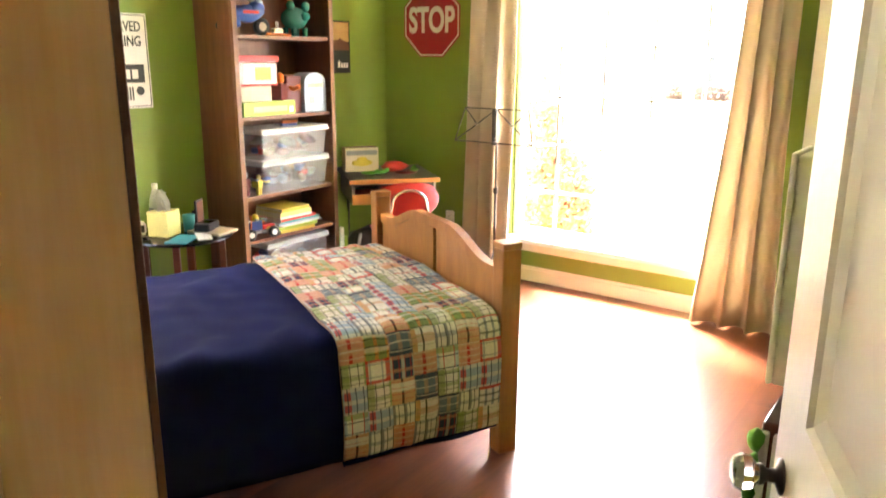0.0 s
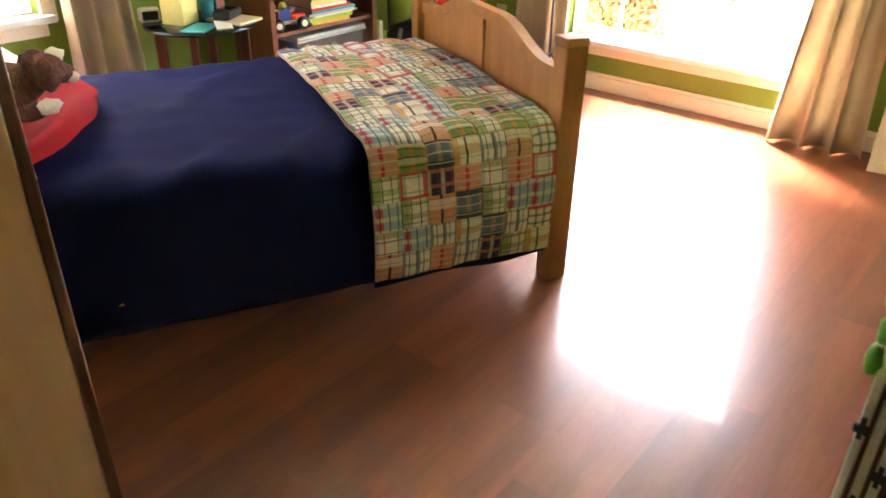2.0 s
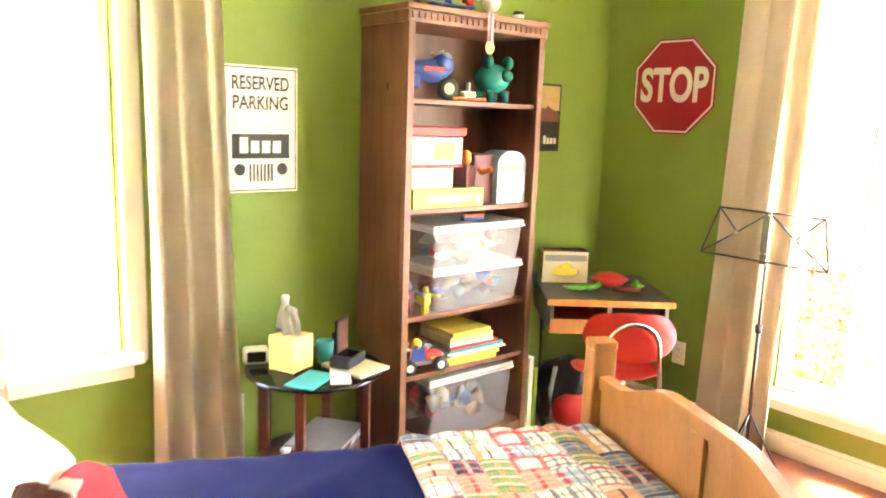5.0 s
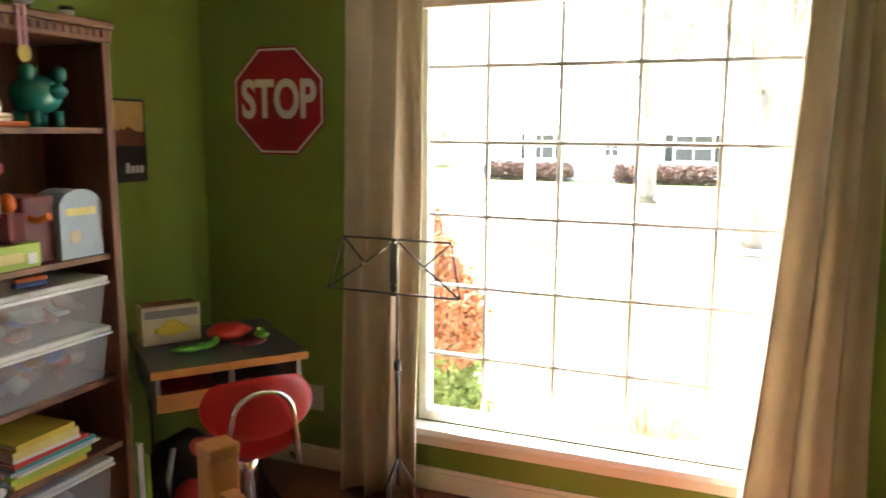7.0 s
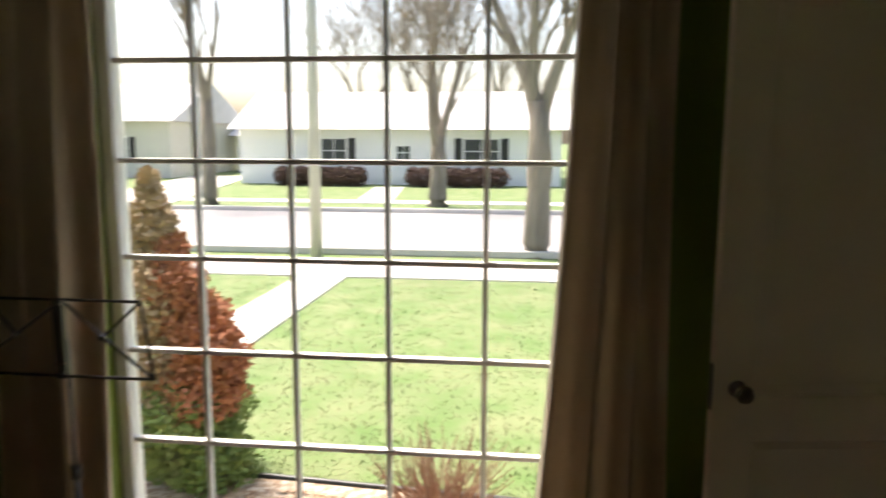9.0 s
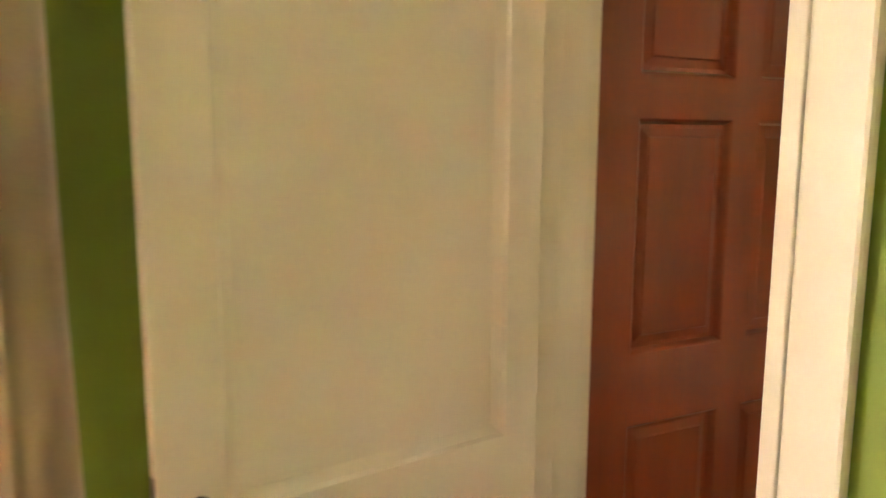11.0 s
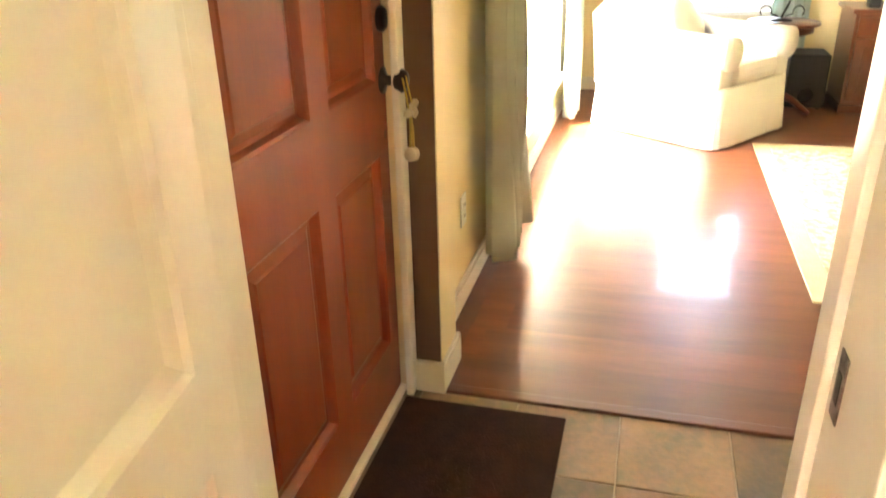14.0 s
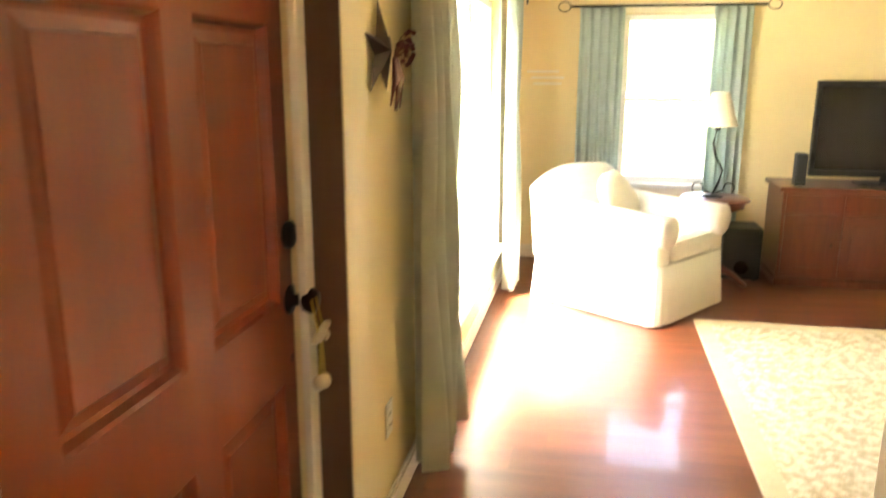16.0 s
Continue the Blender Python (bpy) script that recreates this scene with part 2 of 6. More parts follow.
def blob(at, size, seed=0, rough=0.0, sub=2):
    return add_blob(bmesh.new(), at, size, seed, rough, sub)


def prism(outline, z0, z1, m=None):
    """An upright solid over an outline of (x, y)."""
    bm = bmesh.new()
    a = [bm.verts.new((x, y, z0)) for x, y in outline]
    b = [bm.verts.new((x, y, z1)) for x, y in outline]
    bm.faces.new(a[::-1])
    bm.faces.new(b)
    for i in range(len(a)):
        j = (i + 1) % len(a)
        bm.faces.new((a[i], a[j], b[j], b[i]))
    if m is not None:
        bmesh.ops.transform(bm, matrix=m, verts=bm.verts)
    return bm


def mesh_of(name, bm, mats):
    bmesh.ops.recalc_face_normals(bm, faces=bm.faces)
    me = bpy.data.meshes.new(name)
    bm.to_mesh(me)
    bm.free()
    for mt in (mats if isinstance(mats, (list, tuple)) else [mats]):
        me.materials.append(mt)
    return me


def part(name, bm, material, parent, label=""):
    ob = new(name, mesh_of(name, bm, material))
    ob.parent = parent
    if label:
        tagged(ob, label)
    return ob


def solid(name, bm, material, label, category, kind="", group=""):
    return tagged(new(name, mesh_of(name, bm, material)), label, category, group, kind)


def thing(name, label, category, m=None, group="", kind=""):
    ob = new(name)
    ob.empty_display_size = 0.1
    ob.matrix_world = m if m is not None else Matrix()
    return tagged(ob, label, category, group, kind)


def letters(text, size, depth, m, bold=0.0):
    """A mesh of raised letters, centred."""
    cu = bpy.data.curves.new("letters", "FONT")
    cu.body, cu.size, cu.extrude, cu.align_x, cu.align_y, cu.offset = text, size, depth, "CENTER", "CENTER", bold
    ob = bpy.data.objects.new("letters", cu)
    scene.collection.objects.link(ob)
    me = bpy.data.meshes.new_from_object(ob.evaluated_get(bpy.context.evaluated_depsgraph_get()))
    bpy.data.objects.remove(ob)
    bm = bmesh.new()
    bm.from_mesh(me)
    bpy.data.meshes.remove(me)
    bmesh.ops.transform(bm, matrix=m, verts=bm.verts)
    return bm


def curtain_bm(width, z0, z1, folds, depth, flare=0.0, lean=0.0, seed=0, phase=0.0):
    """A hanging cloth of two layers in the local xz plane, x from 0 to width, folds towards -y."""
    nx, nz = folds * 10, 16
    bm = bmesh.new()
    layers = []
    for off in (0.0, 0.006):
        g = []
        for j in range(nz + 1):
            s = j / nz
            z = z1 + (z0 - z1) * s
            row = []
            for i in range(nx + 1):
                u = i / nx
                w = width * (1 + flare * s * s)
                wob = 0.35 * noise.noise(Vector((u * folds * 0.8 + seed * 5, s * 1.6, seed)))
                a = 2 * math.pi * (u * folds + phase) + wob * 2.2
                y = -depth * (0.5 + 0.5 * math.sin(a)) * (0.55 + 0.45 * s + 0.5 * noise.noise(Vector((u * 3, s * 2, seed + 7))))
                row.append(bm.verts.new((w * u + lean * s + 0.3 * depth * math.cos(a) / max(folds, 1) - width * flare * s * s / 2, y + off, z + 0.006 * math.sin(a))))
            g.append(row)
        layers.append(g)
        for j in range(nz):
            for i in range(nx):
                bm.faces.new((g[j][i], g[j][i + 1], g[j + 1][i + 1], g[j + 1][i])).smooth = True
    a, b = layers
    for i in range(nx):
        bm.faces.new((a[nz][i], a[nz][i + 1], b[nz][i + 1], b[nz][i]))
        bm.faces.new((a[0][i], a[0][i + 1], b[0][i + 1], b[0][i]))
    for j in range(nz):
        bm.faces.new((a[j][0], a[j + 1][0], b[j + 1][0], b[j][0]))
        bm.faces.new((a[j][nx], a[j + 1][nx], b[j + 1][nx], b[j][nx]))
    return bm


def curtain(label, mat, m, width, z0, z1, folds, depth, group, **kw):
    c = thing("curtain", label, "curtain", m, group)
    part("cloth", curtain_bm(width, z0, z1, folds, depth, **kw), mat, c)
    hem = bmesh.new()
    add_box(hem, 0.0, width, 0.0, 0.008, z1 - 0.05, z1 + 0.01, 0.003)
    part("heading", hem, mat, c)
    return c

# ---- setting ----
H = 2.44
YW = 4.25


def wall_y(name, mat, x0, x1, y0, y1, label, holes=(), z1=H):
    """A wall that runs along x, with openings (xa, xb, za, zb)."""
    bm = bmesh.new()
    x = x0
    for xa, xb, za, zb in holes:
        if xa > x:
            add_box(bm, x, xa, y0, y1, 0, z1)
        if za > 0:
            add_box(bm, xa, xb, y0, y1, 0, za)
        if zb < z1:
            add_box(bm, xa, xb, y0, y1, zb, z1)
        x = xb
    if x < x1:
        add_box(bm, x, x1, y0, y1, 0, z1)
    return solid(name, bm, mat, label, "wall", "structure")


def wall_x(name, mat, x0, x1, y0, y1, label, holes=(), z1=H):
    bm = bmesh.new()
    y = y0
    for ya, yb, za, zb in holes:
        if ya > y:
            add_box(bm, x0, x1, y, ya, 0, z1)
        if za > 0:
            add_box(bm, x0, x1, ya, yb, 0, za)
        if zb < z1:
            add_box(bm, x0, x1, ya, yb, zb, z1)
        y = yb
    if y < y1:
        add_box(bm, x0, x1, y, y1, 0, z1)
    return solid(name, bm, mat, label, "wall", "structure")


BW = (-1.795, -0.33, 0.285, 2.075)   # bedroom window opening
AW = (0.92, 1.74, 0.62, 1.98)     # side window opening (along y)
EW = (3.00, 5.20, 0.32, 1.87)     # living room street window
FW = (2.72, 3.48, 0.62, 1.86)     # living room far window (along y)
wall_y("wall_street", GREEN, -2.84, 0.60, YW, YW + 0.16, "green painted bedroom wall with a tall window", [BW])
wall_x("wall_bookcase", GREEN, -2.98, -2.84, -0.35, YW + 0.16, "green painted bedroom wall behind the bookcase", [AW])
wall_y("wall_back", GREEN, -2.84, -0.25, -0.35, -0.21, "green painted wall behind the bed head")
wall_x("wall_return", GREEN, -0.47, -0.35, -0.21, 0.55, "short green painted wall beside the hall door")
wall_x("wall_entry", GREEN, 0.60, 0.66, 1.10, 4.41, "green painted wall with the doorway to the entry", [(3.456, 4.17, 0, 2.04)])
wall_x("wall_entry_side", CREAM, 0.66, 0.82, 1.10, 4.41, "yellow painted entry side of the bedroom wall", [(3.456, 4.17, 0, 2.04)])
wall_y("wall_front_door", CREAM, 0.74, 1.92, 4.30, 4.50, "yellow wall round the front door", [(0.945, 1.90, 0, 2.07)])
solid("wall_pillar", box(1.92, 2.09, 4.20, 4.50, 0, H), CREAM, "yellow painted wall end beside the front door", "wall", "structure")
solid("wall_hall_side", prism([(0.98, 0.14), (1.08, 0.14), (0.74, 1.10), (0.66, 1.10)], 0, H), CREAM, "painted slanting wall behind the hall door", "wall", "structure")
wall_y("wall_living_street", CREAM, 2.09, 6.25, 4.275, 4.50, "yellow painted living room wall with a wide window", [EW])
wall_x("wall_living_far", CREAM, 6.25, 6.40, 0.20, 4.50, "yellow painted far living room wall", [FW])
wall_y("wall_living_back", CREAM, 1.80, 6.25, 0.06, 0.20, "yellow painted back wall of the living room")
wall_y("wall_hall_south", CREAM, -1.40, 1.80, -1.50, -1.36, "plain hall wall")
wall_x("wall_hall_west", CREAM, -1.54, -1.40, -1.50, -0.21, "plain hall wall end")
wall_x("wall_hall_east", CREAM, 1.80, 1.92, -1.50, 0.20, "plain hall wall side")
# thin sheet: brown accent and the shade on this side in one dark colour
solid("wall_return_face", box(1.914, 1.918, 4.203, 4.298, 0.10, H), SHADEBROWN, "dark brown painted end of the wall beside the front door, with shade in its colour", "wall", "structure")
solid("ceiling", box(-2.98, 6.40, -1.50, 4.50, H, H + 0.1), CEIL, "off-white painted ceiling", "ceiling", "structure")
solid("cove", prism([(6.246, 2.15), (6.246, 2.436), (6.02, 2.436), (6.05, 2.37), (6.15, 2.26), (6.21, 2.19)], -4.27, -0.21, Matrix.Rotation(radians(90), 4, "X")), CEIL, "deep white plaster cove under the living room ceiling", "trim", "structure")
solid("subfloor", box(-2.98, 6.40, -1.50, 4.50, -0.12, -0.012), STRIP, "dark base under the floor boards", "floor", "structure")

# hall doorway, set at an angle across the corner
PH = Vector((0.90, 0.17, 0)); PJ = Vector((-0.285, 0.575, 0))
dv = (PJ - PH).normalized()
HM = Matrix.Translation(PH) @ Matrix.Rotation(math.atan2(dv.y, dv.x), 4, "Z")
span = (PJ - PH).length
bm = bmesh.new()
JX = 1.01
add_box(bm, JX + 0.02, span + 0.16, -0.036, 0.115, 0, H, 0, HM)
add_box(bm, -0.06, 0.0, -0.06, 0.06, 0, H, 0, HM)
add_box(bm, 0.0, JX + 0.02, -0.036, 0.060, 2.06, H, 0, HM)
solid("wall_hall_door", bm, CREAM, "cream painted wall round the hall doorway", "wall", "structure")
hf = thing("door_frame", "tan wooden frame of the hall doorway, inner casing coloured dark for shade", "door frame", HM, kind="structure")
part("jamb", box(JX, JX + 0.0198, -0.036, 0.117, 0, 2.06, 0.002), TANWOOD, hf, "tan wooden jamb")
part("jamb", box(0.002, 0.035, -0.075, 0.075, 0, 2.06, 0.004), WHITE, hf)
part("head_jamb", box(0.036, JX - 0.001, -0.038, 0.062, 2.02, 2.06, 0.002), TANWOOD, hf)
part("casing", box(JX + 0.004, JX + 0.13, 0.1155, 0.132, 0, 2.12, 0.003), TANWOOD, hf)
# thin casing in dark brown, standing in for shade on the jamb's bedroom side
part("casing", box(JX - 0.002, JX + 0.10, -0.046, -0.0365, 0, 2.12, 0.002), SHADEWOOD, hf, "inner casing coloured dark brown for shade")


def panel_door(name, label, m, width, height, panels, mat, thick=0.035, depth=0.012, steps=((0.0, 0.0), (0.006, 0.5), (0.026, 1.0))):
    """A leaf in the local xz plane, hinge at x 0, with recessed panels on both faces: (x0, x1, z0, z1)."""
    d = thing(name, label, "door", m)
    xs = sorted({0.0, width, *[p for q in panels for p in q[:2]]})
    zs = sorted({0.0, height, *[p for q in panels for p in q[2:]]})
    bm = bmesh.new()
    for a, b in zip(xs, xs[1:]):
        for c, e in zip(zs, zs[1:]):
            inside = any(p[0] - 1e-6 <= a and b <= p[1] + 1e-6 and p[2] - 1e-6 <= c and e <= p[3] + 1e-6 for p in panels)
            if not inside:
                add_box(bm, a, b, -thick / 2, thick / 2, c, e)
    bmesh.ops.remove_doubles(bm, verts=bm.verts, dist=1e-5)
    part("leaf", bm, mat, d)
    for p in panels:
        q = bmesh.new()
        x0, x1, z0, z1 = p
        for sgn in (-1, 1):
            ring = []
            for inset, y in [(a, thick / 2 - depth * k) for a, k in steps]:
                ring.append([q.verts.new((x, sgn * y, z)) for x, z in ((x0 + inset, z0 + inset), (x1 - inset, z0 + inset), (x1 - inset, z1 - inset), (x0 + inset, z1 - inset))])
            for r, s in zip(ring, ring[1:]):
                for k in range(4):
                    q.faces.new((r[k], r[(k + 1) % 4], s[(k + 1) % 4], s[k]))
            q.faces.new(ring[-1])
        part("panel", q, mat, d)
    return d


def z_rot(x, y, deg, z=0.0):
    return pose(x, y, z, 0, 0, deg)


# entry doorway leaf, standing open along the street wall
ang = 188.3
ed = panel_door("bedroom_door", "cream painted panel door with a crystal knob standing open beside the curtain", z_rot(0.680, 4.106, ang), 0.725, 2.02, [(0.08, 0.625, 0.20, 0.80), (0.08, 0.625, 0.92, 1.88)], WHITE, depth=0.014)


def crystal_knob(parent, x, y, z, sgn, size=1.0):
    k = part("door_knob", lathe([(0.028, 0), (0.028, 0.004), (0.012, 0.01), (0.010, 0.022), (0.016, 0.028), (0.017, 0.034)], (x, y, z), 20, "y"), STEEL, parent, "dark metal rose and neck of the knob")
    b = bmesh.new()
    add_lathe(b, [(0.014, 0.0), (0.026, 0.010), (0.029, 0.024), (0.024, 0.036), (0.012, 0.040)], (0, 0, 0), 12, "y")
    for f in b.faces:
        f.smooth = False
    bmesh.ops.translate(b, verts=b.verts, vec=(x, y - 0.034, z))
    part("crystal", b, CRYSTAL, k, "faceted clear glass knob")
    for o in (k, *k.children):
        o.data.transform(Matrix.Translation((x, y, z)) @ Matrix.Scale(size, 4) @ Matrix.Translation((-x, -y, -z)))
    if sgn < 0:
        for o in (k, *k.children):
            o.data.transform(Matrix.Translation((0, 2 * y, 0)) @ Matrix.Diagonal((1, -1, 1, 1)))
            o.data.flip_normals()
    return k


crystal_knob(ed, 0.668, 0.0185, 0.94, -1, 0.8)
part("latch_plate", box(0.7255, 0.728, -0.010, 0.010, 0.88, 1.0, 0.002), STEEL, ed)
ef = thing("door_frame", "cream painted wooden frame of the doorway to the entry", "door frame", kind="structure")
part("jamb", box(0.585, 0.835, 4.147, 4.171, 0, 2.04, 0.003), WHITE, ef)
part("jamb", box(0.585, 0.838, 3.458, 3.484, 0, 2.04, 0.003), WHITE, ef)
part("door_stop", box(0.704, 0.752, 4.124, 4.1468, 0, 2.02, 0.003), WHITE, ef)
part("door_stop", box(0.745, 0.785, 3.484, 3.495, 0, 2.02, 0.003), WHITE, ef)
part("head_jamb", box(0.585, 0.835, 3.485, 4.147, 2.02, 2.045, 0.003), WHITE, ef)
part("casing", box(0.823, 0.842, 3.39, 3.474, 0, 2.10, 0.006), WHITE, ef)
part("casing", box(0.823, 0.842, 4.172, 4.23, 0, 2.10, 0.006), WHITE, ef)
part("casing", box(0.58, 0.598, 3.375, 3.453, 0, 2.10, 0.006), WHITE, ef)
part("strike_plate", box(0.705, 0.730, 3.4845, 3.4865, 0.885, 0.955, 0.0008), PLATE, ef, "worn steel strike plate")
part("latch_hole", box(0.711, 0.723, 3.4862, 3.4872, 0.903, 0.935, 0.0004), BLACK, ef)

# hall door leaf
e0, e1 = Vector((0.84, 0.30)), Vector((0.545, 1.03))
hd = panel_door("hall_door", "cream painted panel door with a crystal knob, open into the bedroom", z_rot(e0.x, e0.y, math.degrees(math.atan2((e1 - e0).y, (e1 - e0).x))), (e1 - e0).length, 2.02, [(0.11, 0.665, 0.22, 0.84), (0.11, 0.665, 1.04, 1.86)], WHITE)
crystal_knob(hd, 0.735, 0.0185, 0.942, -1, 0.78)
part("latch_plate", box(0.7945, 0.7975, -0.011, 0.011, 0.90, 1.02, 0.002), STEEL, hd)

# front door
fd = panel_door("front_door", "red-brown stained six-panel wooden front door, shut", z_rot(0.965, 4.352, 0), 0.975, 2.03, [(0.160, 0.474, 0.20, 0.755), (0.570, 0.866, 0.20, 0.755), (0.160, 0.474, 0.945, 1.535), (0.570, 0.866, 0.945, 1.535), (0.160, 0.474, 1.64, 1.91), (0.570, 0.866, 1.64, 1.91)], CHERRY, 0.05, 0.021, ((0.0, 0.0), (0.006, 0.25), (0.012, 0.95), (0.022, 1.0), (0.042, 0.72), (0.046, 0.55)))
kb = part("door_knob", lathe([(0.034, 0), (0.034, 0.006), (0.014, 0.012), (0.012, 0.03), (0.027, 0.042), (0.030, 0.056), (0.022, 0.068), (0.006, 0.07)], (0.918, -0.022, 0.94), 20, "y"), BRONZE, fd, "dark bronze round knob")
part("deadbolt", lathe([(0.031, 0), (0.031, 0.012), (0.024, 0.018), (0.008, 0.019)], (0.918, -0.022, 1.09), 20, "y"), BRONZE, fd, "dark bronze deadbolt")
part("keyhole", lathe([(0.012, 0), (0.012, 0.003)], (0.918, -0.022, 0.80), 12, "y"), BRONZE, fd)
ff = thing("door_frame", "cream painted casing of the front door", "door frame", kind="structure")
part("casing", box(1.863, 1.912, 4.276, 4.299, 0, 2.12, 0.005), WHITE, ff)
part("casing", box(0.895, 0.963, 4.276, 4.299, 0, 2.12, 0.005), WHITE, ff)
part("casing", box(0.963, 1.863, 4.276, 4.299, 2.045, 2.12, 0.005), WHITE, ff)
part("threshold", box(0.963, 1.90, 4.306, 4.327, 0.0, 0.018, 0.004), WHITE, ff)
charm = thing("door_hanger", "small cream and gold cloth ornament hanging from the front door knob", "ornament", pose(1.860, 4.262, 0.94))
part("cord", tube([(-0.013, 0, 0.014), (-0.016, -0.012, -0.05), (0, -0.012, -0.08), (0.016, -0.012, -0.05), (0.013, 0, 0.014)], 0.0025, 6), PLAST["gold"], charm)
bm = blob((0, -0.014, -0.068), (0.014, 0.012, 0.012), 1, 0.4)
add_blob(bm, (-0.026, -0.016, -0.070), (0.024, 0.010, 0.013), 2, 0.5)
add_blob(bm, (0.030, -0.014, -0.060), (0.026, 0.010, 0.012), 3, 0.5)
add_blob(bm, (0.036, -0.014, -0.082), (0.012, 0.008, 0.014), 4, 0.5)
part("bow", bm, PLAST["beige"], charm)
for x, z in ((-0.012, -0.165), (0.016, -0.172)):
    part("cord", tube([(0.002, -0.012, -0.075), (x * 0.5, -0.014, -0.12), (x, -0.012, z)], 0.004, 6), PLAST["gold"], charm)
    part("acorn", lathe([(0.005, z + 0.004), (0.014, z - 0.004), (0.017, z - 0.016), (0.013, z - 0.028), (0.004, z - 0.034)], (x, -0.012, 0), 14), PLAST["beige"], charm, "tan acorn-shaped bead")

# baseboards
def base_y(x0, x1, y, z=0.10, s=1):
    solid("baseboard", add_box(box(x0, x1, min(y, y - s * 0.014), max(y, y - s * 0.014), 0, z * 0.8, 0.002), x0, x1, min(y, y - s * 0.009), max(y, y - s * 0.009), z * 0.8, z, 0.003), WHITE, "cream painted wooden baseboard", "baseboard", "structure")


def base_x(x, y0, y1, z=0.10, s=1):
    solid("baseboard", add_box(box(min(x, x + s * 0.014), max(x, x + s * 0.014), y0, y1, 0, z * 0.8, 0.002), min(x, x + s * 0.009), max(x, x + s * 0.009), y0, y1, z * 0.8, z, 0.003), WHITE, "cream painted wooden baseboard", "baseboard", "structure")


base_y(-2.84, 0.60, YW)
base_x(-2.84, -0.21, YW - 0.014)
base_x(0.60, 1.10, 3.374, s=-1)
base_y(1.9145, 2.104, 4.20)
base_y(2.09, 6.25, 4.275)
base_x(2.09, 4.186, 4.261)
base_x(6.25, 0.20, 4.261, s=-1)
solid("baseboard", box(1.894, 1.9135, 4.186, 4.275, 0, 0.10, 0.003), WHITE, "cream painted baseboard wrapped round the wall end", "baseboard", "structure")


def window(name, label, m, width, z0, z1, nx, nz, bar, depth=0.16, sill=True, stool=0.05):
    """A fixed window in the local xz plane, the room towards -y, the wall's face at y 0."""
    w = thing(name, label, "window", m, kind="structure")
    f = bmesh.new()
    for a in ((0.004, 0.045, z0 + 0.004, z1 - 0.004), (width - 0.045, width - 0.004, z0 + 0.004, z1 - 0.004), (0.045, width - 0.045, z0 + 0.004, z0 + 0.05), (0.045, width - 0.045, z1 - 0.05, z1 - 0.004)):
        add_box(f, a[0], a[1], 0.045, 0.115, a[2], a[3], 0.004)
    part("window_frame", f, SASH, w)
    for k in range(1, nx):
        x = width * k / nx
        part("muntin", box(x - bar, x + bar, 0.062, 0.086, z0 + 0.048, z1 - 0.048, 0.003), SASH, w)
    for k in range(1, nz):
        z = z0 + (z1 - z0) * k / nz
        part("muntin", box(0.043, width - 0.043, 0.060, 0.088, z - bar, z + bar, 0.003), SASH, w)
    p = part("pane", box(0.04, width - 0.04, 0.073, 0.077, z0 + 0.03, z1 - 0.03), GLASS, w)
    p.visible_shadow = False
    if sill:
        part("window_sill", box(-0.05, width + 0.05, -stool, 0.046, z0 - 0.03, z0 + 0.002, 0.006), SASH, w)
        part("apron", box(-0.02, width + 0.02, -0.016, -0.001, z0 - 0.085, z0 - 0.03, 0.004), WHITE, w)
        part("casing", box(-0.07, -0.001, -0.018, -0.001, z0 - 0.03, z1 + 0.07, 0.005), WHITE, w)
        part("casing", box(width + 0.001, width + 0.07, -0.018, -0.001, z0 - 0.03, z1 + 0.07, 0.005), WHITE, w)
        part("casing", box(-0.001, width + 0.001, -0.018, -0.001, z1 + 0.001, z1 + 0.07, 0.005), WHITE, w)
    return w


window("window_1", "tall white bedroom window divided into square panes", pose(BW[0], YW, 0), BW[1] - BW[0], BW[2], BW[3], 5, 6, 0.008)
window("window_2", "white side window behind tan curtains", pose(-2.84, AW[0], 0, 0, 0, 90), AW[1] - AW[0], AW[2], AW[3], 1, 2, 0.012)
window("window_3", "wide white living room window behind sage curtains", pose(EW[0], 4.275, 0), EW[1] - EW[0], EW[2], EW[3], 3, 1, 0.02)
window("window_4", "white living room window behind aqua curtains", pose(6.25, FW[1], 0, 0, 0, -90), FW[1] - FW[0], FW[2], FW[3], 1, 2, 0.015)

rb_ = thing("window_blind", "beige blind drawn up under the head of the tall window", "blind", pose(BW[0], YW, 0))
part("fascia", box(0.006, BW[1] - BW[0] - 0.006, 0.004, 0.04, 2.0, 2.045, 0.004), M("beige_blind", (0.66, 0.54, 0.45), 0.7, scale=3, fine=120, bump=0.06), rb_)
part("headrail", box(0.006, BW[1] - BW[0] - 0.006, 0.0, 0.043, 2.047, 2.071, 0.004), SASH, rb_)

# curtains and rods
def rod(label, a, b, r, finial=True, mat=None):
    t = thing("curtain_rod", label, "curtain rod")
    a, b = Vector(a), Vector(b)
    part("pole", tube([a, b], r, 10), mat or IRON, t)
    d = (b - a).normalized()
    for p, s in ((a, -1), (b, 1)):
        out = d * s
        pts = [p + out * (0.05 + 0.045 * math.cos(q) ) + Vector((0, 0, 0.035 * math.sin(q))) for q in [math.pi + k * 0.5 for k in range(15)]]
        part("finial", tube(pts, r * 0.55, 6), mat or IRON, t)
    return t


